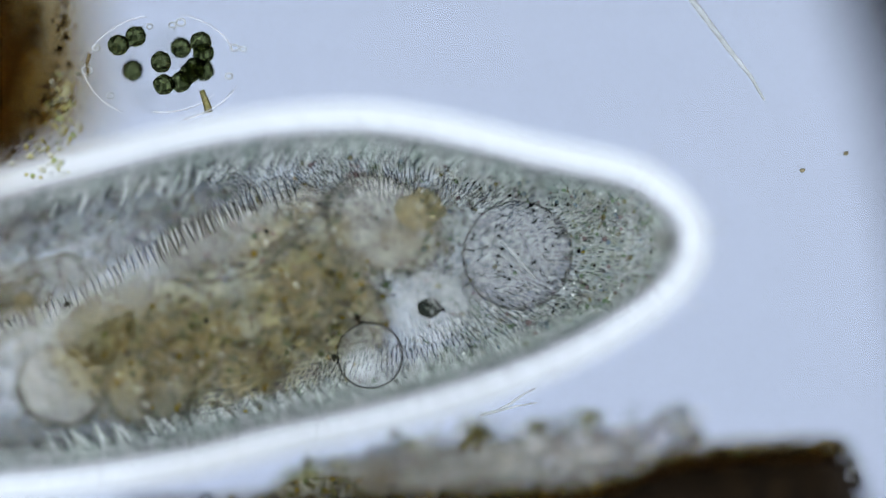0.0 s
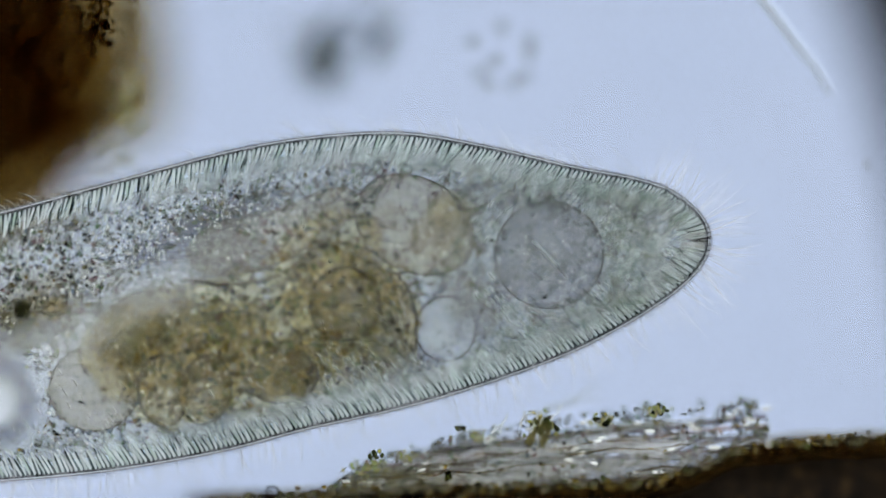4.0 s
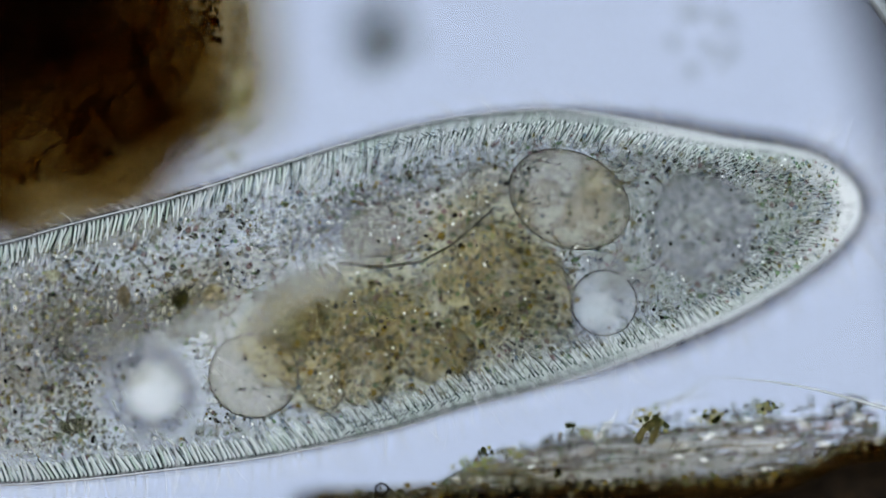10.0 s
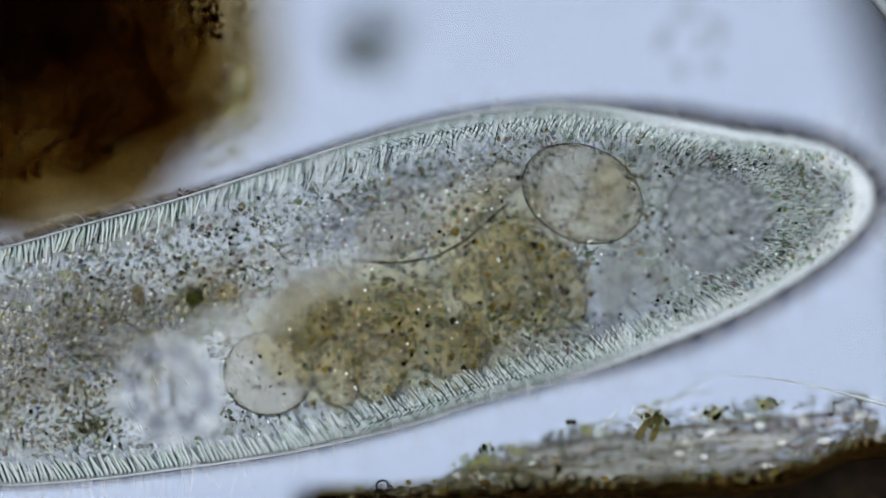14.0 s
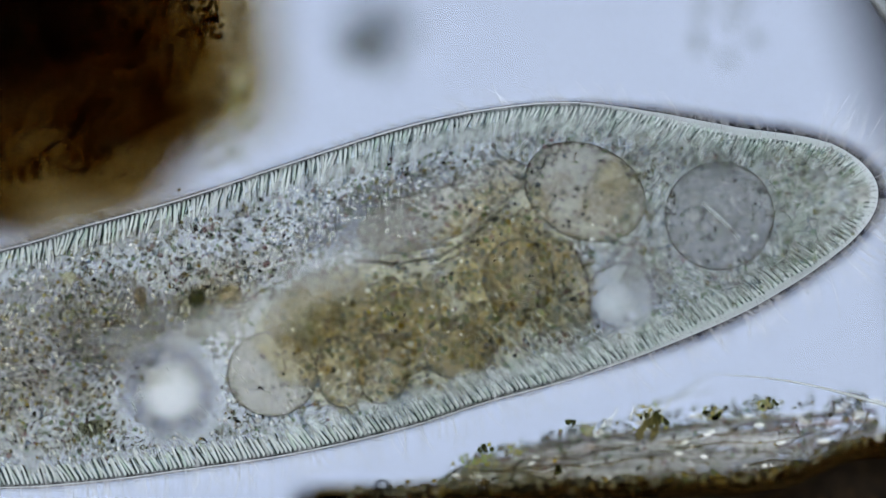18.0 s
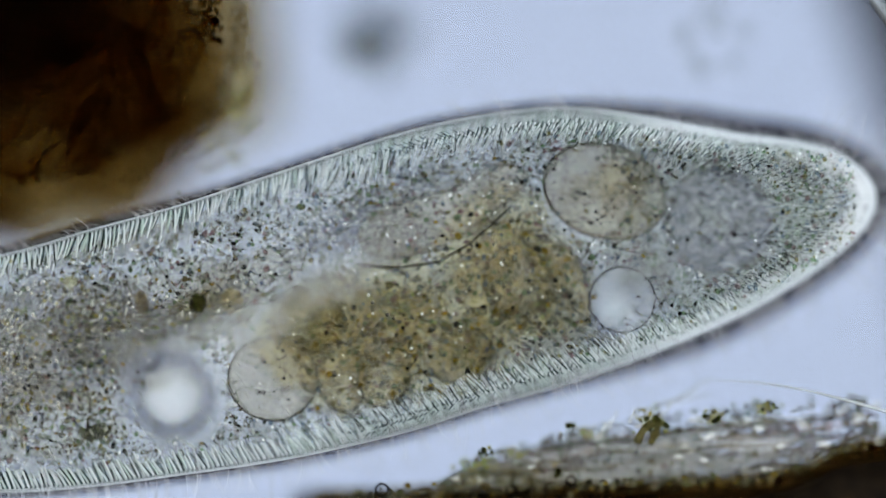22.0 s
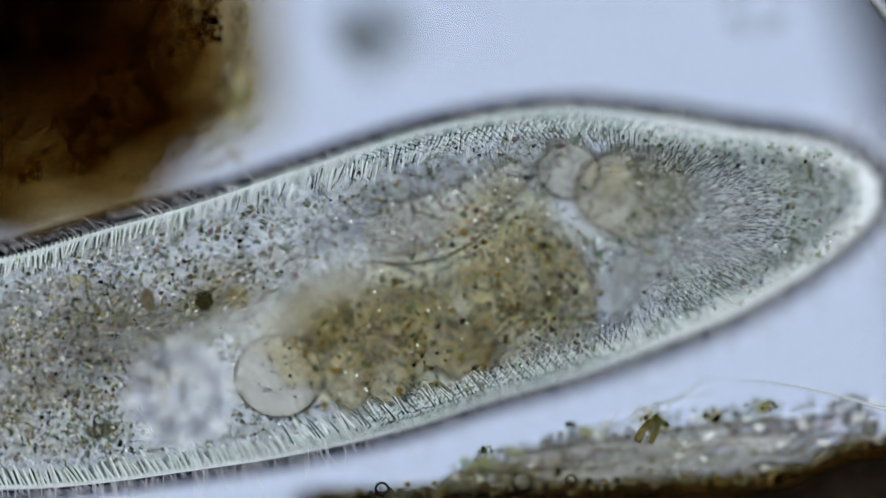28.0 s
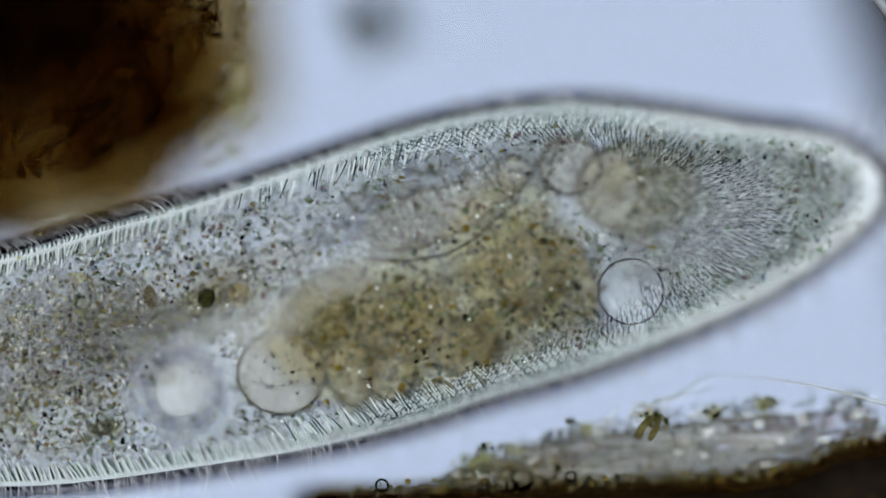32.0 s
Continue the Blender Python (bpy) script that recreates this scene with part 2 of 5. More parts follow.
m_fibre = clear_stuff("plant_fibre", [(0.3, (0.88, 0.88, 0.86)), (0.7, ONE)], [(0.3, (0.86, 0.86, 0.84)), (0.6, ONE)], 0.22,
                      (0.95, 0.97, 1.0), coarse_scale=14.0, fine_scale=70.0, ior=1.07, relief=0.012, relief_scale=60.0)
m_red_fibre = clear_stuff("reddish_fibre", [(0.3, (0.76, 0.54, 0.46)), (0.7, (0.9, 0.72, 0.62))], [(0.3, (0.85, 0.85, 0.82)), (0.6, ONE)], 0.10,
                          (0.5, 0.2, 0.15), coarse_scale=14.0, fine_scale=70.0, ior=1.06)
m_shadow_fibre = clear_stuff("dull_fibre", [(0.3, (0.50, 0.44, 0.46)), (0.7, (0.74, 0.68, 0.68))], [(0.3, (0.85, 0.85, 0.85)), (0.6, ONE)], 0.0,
                             coarse_scale=10.0, fine_scale=50.0)
m_hook = clear_stuff("amber_crystal", [(0.3, (0.55, 0.49, 0.28)), (0.7, (0.86, 0.80, 0.52))], [(0.3, (0.8, 0.8, 0.75)), (0.6, ONE)], 0.06,
                     (0.5, 0.45, 0.2), coarse_scale=20.0, fine_scale=70.0, ior=1.10)
m_alga = clear_stuff("green_alga", [(0.3, (0.52, 0.52, 0.30)), (0.7, (0.84, 0.84, 0.54))], [(0.4, (0.20, 0.20, 0.15)), (0.62, ONE)], 0.05,
                     (0.15, 0.2, 0.05), coarse_scale=30.0, fine_scale=110.0, ior=1.06, relief=0.012, relief_scale=90.0)
m_colony = clear_stuff("dark_green_cells", [(0.3, (0.50, 0.56, 0.34)), (0.7, (0.84, 0.86, 0.58))], [(0.42, (0.08, 0.10, 0.07)), (0.56, ONE)], 0.03,
                       (0.08, 0.1, 0.03), coarse_scale=30.0, fine_scale=150.0, ior=1.06, relief=0.012, relief_scale=90.0)
m_pale = clear_stuff("pale_cells", [(0.3, (0.72, 0.74, 0.74)), (0.7, (0.9, 0.9, 0.9))], [(0.3, (0.85, 0.85, 0.85)), (0.7, ONE)], 0.10,
                     coarse_scale=20.0, fine_scale=80.0)


# ---- mesh helpers ----
def spot(px, py, z=0.0):
    """A place on the slide, from thousandths right of and below the field's corner."""
    return Vector(((px - 784) / 1000, (441 - py) / 1000, z))


PIVOT = spot(730, 524, 0.0)


def cell(px, py, z=0.0):
    """A place in the ciliate's own space."""
    return spot(px, py, z) - PIVOT


def mesh_from(name, verts, faces, mat, smooth=True):
    me = bpy.data.meshes.new(name)
    me.from_pydata([tuple(v) for v in verts], [], faces)
    me.materials.append(mat)
    if smooth:
        me.polygons.foreach_set("use_smooth", [True] * len(me.polygons))
    me.update()
    return me


def part(name, me, parent, label="", kind=""):
    ob = new(name, me)
    ob.parent = parent
    if label or kind:
        tagged(ob, label=label, kind=kind)
    return ob


_balls = {}


def ball(sub):
    if sub not in _balls:
        bm = bmesh.new()
        bmesh.ops.create_icosphere(bm, subdivisions=sub, radius=1.0)
        bm.verts.index_update()
        _balls[sub] = ([v.co.copy() for v in bm.verts], [[v.index for v in f.verts] for f in bm.faces])
        bm.free()
    return _balls[sub]


def blob(centre, rx, ry, rz, turn=0.0, lump=0.0, freq=6.0, sub=3, seed=0):
    vs, fs = ball(sub)
    c, s = math.cos(radians(turn)), math.sin(radians(turn))
    out = []
    for v in vs:
        k = 1 + lump * noise.noise(v * freq * 0.3 + Vector((seed * 7.3, seed * 1.7, 0)))
        x, y, z = v.x * rx * k, v.y * ry * k, v.z * rz * k
        out.append(Vector((c * x - s * y, s * x + c * y, z)) + centre)
    return out, fs


class Heap:
    """Many small pieces gathered into one mesh."""

    def __init__(self):
        self.v, self.f = [], []

    def add(self, vs, fs):
        n = len(self.v)
        self.v += [tuple(v) for v in vs]
        self.f += [[i + n for i in f] for f in fs]

    def tube(self, pts, r0, r1, sides=4):
        n, rings = len(self.v), len(pts)
        for i, p in enumerate(pts):
            d = (pts[min(i + 1, rings - 1)] - pts[max(i - 1, 0)]).normalized()
            a = d.cross(Vector((0.13, 0.21, 0.97))).normalized()
            b = d.cross(a)
            r = r0 + (r1 - r0) * i / (rings - 1)
            for k in range(sides):
                w = 2 * math.pi * k / sides
                self.v.append(tuple(p + (a * math.cos(w) + b * math.sin(w)) * r))
        for i in range(rings - 1):
            for k in range(sides):
                q = n + i * sides
                self.f.append([q + k, q + (k + 1) % sides, q + sides + (k + 1) % sides, q + sides + k])
        self.f.append([n + k for k in range(sides)][::-1])
        self.f.append([n + (rings - 1) * sides + k for k in range(sides)])

    def mesh(self, name, mat, smooth=True):
        return mesh_from(name, self.v, self.f, mat, smooth)


# ---- the stage: lamp, slide, field stop ----
def disc(r, n=64, z=0.0):
    return [Vector((r * math.cos(2 * math.pi * i / n), r * math.sin(2 * math.pi * i / n), z)) for i in range(n)]


def box(x0, x1, y0, y1, z0, z1):
    v = [(x, y, z) for z in (z0, z1) for y in (y0, y1) for x in (x0, x1)]
    return v, [[0, 2, 3, 1], [4, 5, 7, 6], [0, 1, 5, 4], [1, 3, 7, 5], [3, 2, 6, 7], [2, 0, 4, 6]]


n = 64
plate = disc(150 * LAMP_CONE, n, -150.0) + disc(150 * LAMP_CONE, n, -150.5)
lens = mesh_from("backdrop", plate, [list(range(n)), list(range(2 * n - 1, n - 1, -1))] + [[i, n + i, n + (i + 1) % n, (i + 1) % n] for i in range(n)], m_lamp, False)
tagged(new("backdrop", lens), "evenly lit pale blue lamp field below the slide", "light field", kind="structure")
# unseen slab added to keep the world's light out from below
v, f = box(-90, 90, -90, 90, -152.0, -151.0)
tagged(new("light_block", mesh_from("light_block", v, f, m_black, False)), "unseen matt black slab added to block light from below", "stage base", kind="structure")
v, f = box(-3.8, 3.8, -2.5, 2.5, SLIDE - 0.1, SLIDE)
tagged(new("ground", mesh_from("ground", v, f, m_glass, False)), "clear glass slide that carries the water drop", "glass slide", kind="structure")

# the rim of the field stop, seen soft at the edge of the view
n = 96
stop_in, stop_out = disc(2.60, n), disc(4.2, n)
vs = [p + Vector((0, 0, z)) for z in (0.0, 0.02) for p in stop_in + stop_out]
fs = []
for i in range(n):
    j = (i + 1) % n
    fs += [[i, n + i, n + j, j], [2 * n + j, 3 * n + j, 3 * n + i, 2 * n + i], [2 * n + i, i, j, 2 * n + j], [n + i, 3 * n + i, 3 * n + j, n + j]]
field_stop = tagged(new("field_stop", mesh_from("field_stop", vs, fs, m_black, False)), "black metal ring that bounds the lit field", "field stop")

# ---- the ciliate ----
ciliate = tagged(new("ciliate"), "translucent slipper-shaped ciliate with brown food and cilia", "microorganism")
ciliate.location = PIVOT + Vector((0, 0, MID))

# stations along the body: x, upper edge, lower edge
STATIONS = [(-760, 640, 700), (-700, 590, 745), (-500, 530, 810), (-300, 490, 850), (0, 436, 859), (150, 394, 850), (300, 354, 832), (500, 290, 804),
            (700, 228, 760), (850, 197, 714), (1000, 185, 674), (1150, 203, 624), (1300, 231, 562), (1400, 245, 506), (1460, 259, 465), (1520, 280, 420)]


def body_at(x):
    """Upper and lower edge at x, smoothly between the stations."""
    s = STATIONS
    if x > 1460:
        w, c = 90 * math.sqrt(max(0.0, (1545 - x) / 65)), 362 - (x - 1460) * 0.12
        return [c - w, c + w]
    i = max(1, min(len(s) - 3, next((k for k in range(len(s) - 1) if x < s[k + 1][0]), len(s) - 2)))
    x1, x2 = s[i][0], s[i + 1][0]
    h = x2 - x1
    u = min(max((x - x1) / h, -1.0), 1.0) if x >= x1 else (x - x1) / h
    res = []
    for c in (1, 2):
        p0, p1, p2, p3 = s[i - 1], s[i], s[i + 1], s[i + 2]
        m1 = (p2[c] - p0[c]) / (p2[0] - p0[0]) * h
        m2 = (p3[c] - p1[c]) / (p3[0] - p1[0]) * h
        a, b = p1[c], p2[c]
        res.append((2 * u ** 3 - 3 * u ** 2 + 1) * a + (u ** 3 - 2 * u ** 2 + u) * m1 + (-2 * u ** 3 + 3 * u ** 2) * b + (u ** 3 - u ** 2) * m2)
    return res


TALL = 0.165


def skin(x, phi):
    """A point on the pellicle: x along the body, phi round it (0 at the upper edge of the outline)."""
    a, b = body_at(x)
    w = (b - a) / 2
    y = (a + b) / 2 - w * math.cos(phi)
    h = TALL * min(1.0, (w / 230.0)) ** 0.6
    return cell(x, y, h * math.sin(phi))


def skin_normal(x, phi):
    d = (skin(min(x + 3, 1544.5), phi) - skin(min(x - 3, 1540), phi)).cross(skin(x, phi + 0.03) - skin(x, phi - 0.03)).normalized()
    a, b = body_at(x)
    c = cell(x, (a + b) / 2, 0)
    return d if d.dot(skin(x, phi) - c) > 0 else -d


XS = [-760 + 20 * i for i in range(110)] + [1440 + 5 * i for i in range(1, 17)] + [1525, 1530, 1534, 1537, 1539, 1541, 1542.5, 1543.5, 1544.3, 1544.8]
AROUND = 56


def hull(scale_w, scale_h, xs, shift=0.0):
    vs, fs = [], []
    for x in xs:
        a, b = body_at(x)
        w, yc = (b - a) / 2 * scale_w, (a + b) / 2
        h = TALL * min(1.0, (w / 230.0)) ** 0.6 * scale_h
        for k in range(AROUND):
            p = 2 * math.pi * k / AROUND
            vs.append(cell(x, yc - w * math.cos(p), h * math.sin(p) + shift))
    for i in range(len(xs) - 1):
        for k in range(AROUND):
            q, r = i * AROUND + k, i * AROUND + (k + 1) % AROUND
            fs.append([q, q + AROUND, r + AROUND, r])
    fs.append([k for k in range(AROUND)])
    last = (len(xs) - 1) * AROUND
    fs.append([last + k for k in range(AROUND)][::-1])
    return vs, fs


v, f = hull(1.0, 1.0, XS)
part("pellicle", mesh_from("pellicle", v, f, m_pellicle), ciliate, "clear thin outer skin")
# the edge's optical dark line and bright rim, built as tinted tubes
bright_rim = []
for k, (inset, high, r, mat, label) in enumerate([(0, 0.012, 0.0034, m_rim, "dark purplish tube drawing the skin's optical edge line"), (35, 0.012, 0.015, m_rim_glow, "milky tube painting the bright rim of light inside the skin"), (22, 0.0, 0.015, m_rim_glow, "milky tube painting the bright rim of light inside the skin"), (13, -0.006, 0.010, m_rim_glow, "milky tube painting the bright rim of light inside the skin")]):
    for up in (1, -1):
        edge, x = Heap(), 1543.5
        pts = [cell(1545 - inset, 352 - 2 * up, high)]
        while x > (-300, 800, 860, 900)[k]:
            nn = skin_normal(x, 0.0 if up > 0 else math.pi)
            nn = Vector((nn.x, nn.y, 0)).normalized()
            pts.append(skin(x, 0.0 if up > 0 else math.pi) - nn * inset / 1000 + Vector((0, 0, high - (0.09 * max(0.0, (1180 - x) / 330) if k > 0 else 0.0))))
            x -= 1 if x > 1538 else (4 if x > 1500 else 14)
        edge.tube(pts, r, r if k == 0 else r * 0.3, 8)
        ob = part("edge_line" if k < 1 else "bright_rim", edge.mesh("edge", mat), ciliate, label)
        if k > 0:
            bright_rim.append(ob)
# painted defocus bands of the edge as the snout dips: dark outside, milky inside
def outline():
    fine = [(x, 1) for x in range(-160, 1500, 4)] + [(1500 + k, 1) for k in range(44)] + [(1544.6, 1), (1544.6, -1)] + [(1543 - k, -1) for k in range(43)] + [(x, -1) for x in range(1498, -160, -4)]
    pts = [(x, skin(x, 0.0 if up > 0 else math.pi), up) for x, up in fine]
    res, gone = [pts[0]], 0.0
    for (_, p, _), q in zip(pts, pts[1:]):
        gone += (q[1] - p).length
        if gone > (0.008 if q[0] > 1480 else 0.026):
            res.append(q)
            gone = 0.0
    return res


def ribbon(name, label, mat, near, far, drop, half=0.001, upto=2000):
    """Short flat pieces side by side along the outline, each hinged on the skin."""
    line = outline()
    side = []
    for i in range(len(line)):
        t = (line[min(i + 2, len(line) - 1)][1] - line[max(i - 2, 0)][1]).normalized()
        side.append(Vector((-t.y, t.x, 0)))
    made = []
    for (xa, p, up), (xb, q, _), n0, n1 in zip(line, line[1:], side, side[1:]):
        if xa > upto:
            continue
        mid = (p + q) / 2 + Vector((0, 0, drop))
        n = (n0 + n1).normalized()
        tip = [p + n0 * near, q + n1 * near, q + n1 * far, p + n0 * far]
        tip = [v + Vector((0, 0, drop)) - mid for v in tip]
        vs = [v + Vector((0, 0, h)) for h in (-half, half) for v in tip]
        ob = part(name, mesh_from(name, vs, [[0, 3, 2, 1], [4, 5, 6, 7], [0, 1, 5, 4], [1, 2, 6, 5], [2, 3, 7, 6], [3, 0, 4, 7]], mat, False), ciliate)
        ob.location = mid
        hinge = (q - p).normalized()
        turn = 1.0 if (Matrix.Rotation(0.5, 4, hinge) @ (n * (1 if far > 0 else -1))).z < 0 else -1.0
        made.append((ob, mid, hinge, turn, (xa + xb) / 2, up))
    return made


dark_bands = ribbon("dark_band", "dark piece painting the edge's shade", m_dark_band, -0.003, 0.031, -0.012)
# at the start the painted bands swap: dark inside, a milky halo outside
inner = ribbon("dark_band", "dark piece painting the edge's shade", m_dark_band, -0.003, -0.058, 0.0)
inner += ribbon("dark_band", "grey piece painting the edge's shade", m_dash, -0.056, -0.115, 0.0, upto=760)
halo = ribbon("light_halo", "milky piece painting the halo of light", m_bright_band, 0.002, 0.060, -0.01, 0.0002)
bright_bands = ribbon("bright_band", "milky piece painting the band of light", m_bright_band, -0.004, -0.034, 0.05, 0.0003)
v, f = hull(0.90, 0.16, [x for x in XS if -740 < x < 1540], 0.015)
part("cytoplasm", mesh_from("cytoplasm", v, f, m_cyto), ciliate, "grainy grey-green cell plasm")

rng = random.Random(4)
# trichocysts stand in the cortex at right angles to the skin
rods, bright_rods, tint_rods, dark_rods, dark_dashes = Heap(), Heap(), Heap(), Heap(), Heap()


def rod(heap, x, phi, length, r, lean=0.0):
    p, nn = skin(x, phi), skin_normal(x, phi)
    t = Vector((rng.uniform(-0.15, 0.1) + lean - 0.8 * nn.z * nn.z, rng.uniform(-0.1, 0.1), 0))
    d = (-nn + t).normalized()
    a = p + d * 0.003
    heap.tube([a, a + d * length * 0.5, a + d * length], r, r * 0.7, 4)


# the fringe along the outline: rods by turns bright and shade-coloured, in upright rows
x, step = -120.0, 0
while x < 1544:
    step += 1
    for side, up in ((0, 1), (math.pi, -1)):
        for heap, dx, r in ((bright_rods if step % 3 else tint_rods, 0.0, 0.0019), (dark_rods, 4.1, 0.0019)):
            lean = -0.45 + 0.25 * noise.noise(Vector((x / 90, side, 0))) + rng.uniform(-0.22, 0.22)
            at, long, thick = x + dx + rng.uniform(-1.3, 1.3), rng.uniform(0.024, 0.040), r * rng.uniform(0.85, 1.2) * (0.82 if x < 450 and heap is not dark_rods else 1.0)
            for k, phi in enumerate((0.02, 0.08, 0.14, 0.20, 0.42, 0.50)):
                if heap is dark_rods and k in (1, 3, 5) or k > 3 and rng.random() > (x - 380) / 420:
                    continue
                phi += rng.uniform(-0.05, 0.05) if k > 3 else 0.0
                p, nn = skin(at, side + up * phi), skin_normal(at, side + up * phi)
                d = Vector((-nn.x + lean, -nn.y, 0)).normalized()
                p = p + d * 0.003
                if k > 3:
                    thick *= 0.8
                heap.tube([p, p + d * long * 0.5, p + d * long], thick, thick * 0.7, 4)
    x += 8.2 if x < 1470 else (7.0 if x < 1520 else (4.0 if x < 1538 else 2.0))
# dashes behind the fringe
for i in range(3400):
    x = 1536 - 640 * rng.random() ** 1.2 if i < 2600 else rng.uniform(-100, 1400)
    side, up = rng.choice(((0, 1), (math.pi, -1)))
    nn = skin_normal(x, side + up * 0.14)
    nn = Vector((nn.x, nn.y, 0)).normalized()
    p = skin(x, side + up * 0.14) - nn * (0.035 + 0.14 * rng.random() ** 1.5)
    if (p - cell(1262, 388, 0)).xy.length < 0.104 or (p - cell(1022, 345, 0)).xy.length < 0.10 or (p - cell(1085, 528, 0)).xy.length < 0.075:
        continue
    p.z = rng.uniform(0.005, 0.035)
    d = (-nn + Vector((-0.5, rng.uniform(-0.3, 0.3), 0))).normalized()
    ln, r = rng.uniform(0.008, 0.014), rng.uniform(0.0012, 0.0017)
    (dark_dashes if i % 4 == 0 else (bright_rods if i % 4 < 3 else tint_rods)).tube([p, p + d * ln], r, r * 0.8, 4)


def roof_at(px, py):
    """Half the body's height over a place of the outline."""
    a, b = body_at(px)
    u = (py - (a + b) / 2) * 2 / (b - a)
    return TALL * min(1.0, (b - a) / 460) ** 0.6 * math.sqrt(max(0.0, 1 - u * u))


# rows of dashes on the skin, fanning out from the snout's axis; the rows run round it like arcs
def dash_rows(x0, x1, sign, keep):
    heart = Vector((1000, 400))
    rows = 46
    for row in range(rows):
        s = 0.20 + 0.78 * row / (rows - 1)
        for side in (1, -1):
            x, odd = 1544.0, row % 2 * 3.5
            last = None
            while x > 560:
                a, b = body_at(x)
                q = heart + (Vector((x, a if side > 0 else b)) - heart) * s
                if last is None or (q - last).length > 7.0:
                    last = q
                    if x0 < q.x < x1 and row % 2 and rng.random() < keep:
                        px, py = q.x + rng.uniform(-1.6, 1.6) + odd, q.y + rng.uniform(-1.6, 1.6)
                        h = roof_at(px, py)
                        if h > (0.02 if px > 1100 else 0.03):
                            d = Vector((px - 1060, -(py - 392) * 1.15, 0)).normalized()
                            p = cell(px, py, sign * h * rng.uniform(0.93, 0.99))
                            p2 = p + d * rng.uniform(0.006, 0.010)
                            p2.z = sign * roof_at(px + d.x * 11, py - d.y * 11) * 0.95
                            if abs(p2.z - p.z) < 0.012:
                                r = rng.uniform(0.0013, 0.0018)
                                dark_dashes.tube([p, p2], r, r * 0.8, 4)
                x -= 2.0 if x > 1500 else 4.0


dash_rows(620, 1530, 1, 0.9)
part("trichocyst_fringe", bright_rods.mesh("trichocyst_fringe", m_bright_rod), ciliate, "fringe of bright fine rods under the skin", "stuff")
part("trichocyst_fringe", tint_rods.mesh("trichocyst_fringe", m_tint_rod), ciliate, "greenish and pinkish fine rods under the skin", "stuff")
part("trichocyst_fringe", dark_rods.mesh("trichocyst_fringe", m_dark_rod), ciliate, "fringe of fine rods with shade in their colour under the skin", "stuff")
part("trichocysts", dark_dashes.mesh("trichocysts", m_dash), ciliate, "short dark dashes under the skin of the front", "stuff")
surface_bright = Heap()
for i in range(1500):
    x = rng.uniform(-100, 1450) if i < 500 else 1480 - 400 * rng.random()
    phi = rng.uniform(0.45, math.pi - 0.45) * (1 if i % 3 else -1)
    rod(surface_bright if i % 2 else rods, x, phi, rng.uniform(0.012, 0.018), rng.uniform(0.0013, 0.0019))
part("trichocysts", rods.mesh("trichocysts", m_rod), ciliate, "rows of tiny glassy rods under the skin", "stuff")
part("trichocysts", surface_bright.mesh("trichocysts", m_faint_rod), ciliate, "rows of tiny white rods under the skin", "stuff")

# cilia
hair = Heap()


def cilium(x, phi, length, lean):
    p, nn = skin(x, phi), skin_normal(x, phi)
    nn = Vector((nn.x, nn.y, nn.z * 0.5)).normalized()
    side = Vector((-nn.y, nn.x, 0))
    pts = [p + nn * length * s + side * lean * length * s * s for s in (0, 0.35, 0.7, 1.0)]
    hair.tube(pts, 0.0008, 0.0003, 3)


for i in range(130):
    x = 1544.5 - 110 * rng.random() ** 1.7
    cilium(x, rng.choice((0, math.pi)) + rng.uniform(-0.9, 0.9), rng.uniform(0.05, 0.11), rng.uniform(-0.4, 0.4))
for i in range(820):
    x = rng.uniform(-100, 1430)
    cilium(x, (0, math.pi, math.pi)[i % 3] + rng.uniform(-0.5, 0.5), rng.uniform(0.02, 0.05) * (0.6 if x < 700 else 1.0, 1.5, 1.5)[i % 3], rng.uniform(0.3, 1.2) * (1.0, -0.3, 0.4)[i % 3])
# shortest hairs, added to paint the pale halo of light along the outline
for i in range(900):
    cilium(rng.uniform(-100, 1500), rng.choice((0, math.pi)) + rng.uniform(-0.35, 0.35), rng.uniform(0.006, 0.016), rng.uniform(0.3, 1.2))
part("cilia", hair.mesh("cilia", m_cilia), ciliate, "fine pale beating hairs", "stuff")


def vacuole(name, px, py, rx, ry, turn, mat, label, z=0.0, rz=None, lump=0.06, sub=4, seed=1, wall=0.0):
    v, f = blob(Vector((0, 0, 0)), rx / 1000, ry / 1000, (rz or min(rx, ry) * 0.55) / 1000, turn, lump, 6.0, sub, seed)
    ob = part(name, mesh_from(name, v, f, mat), ciliate, label)
    ob.location = cell(px, py, z)
    if wall:
        ring = Heap()
        c, s = math.cos(radians(turn)), math.sin(radians(turn))
        pts = []
        for k in range(49):
            a = 2 * math.pi * k / 48
            x, y = 0.99 * rx / 1000 * math.cos(a), 0.99 * ry / 1000 * math.sin(a)
            pts.append(Vector((c * x - s * y, s * x + c * y, 0)))
        ring.tube(pts, wall, wall, 5)
        part("wall", ring.mesh("wall", m_wall), ob)
    return ob


FOOD = [(585, 655, 60, 82, 10), (665, 640, 60, 76, -8), (770, 630, 90, 70, 12), (695, 562, 92, 65, 15), (900, 490, 100, 100, 0), (990, 505, 50, 94, 15),
        (815, 560, 115, 86, 20), (555, 575, 120, 86, 25), (860, 415, 112, 72, 35), (900, 590, 98, 66, 20), (640, 520, 120, 56, 28)]
for i, (px, py, rx, ry, turn) in enumerate(FOOD):
    vacuole("food_vacuole", px, py, rx, ry, turn, m_food, "lumpy brown half-digested food", -0.055 + rng.uniform(-0.02, 0.02), lump=0.3, rz=30, seed=i + 3)
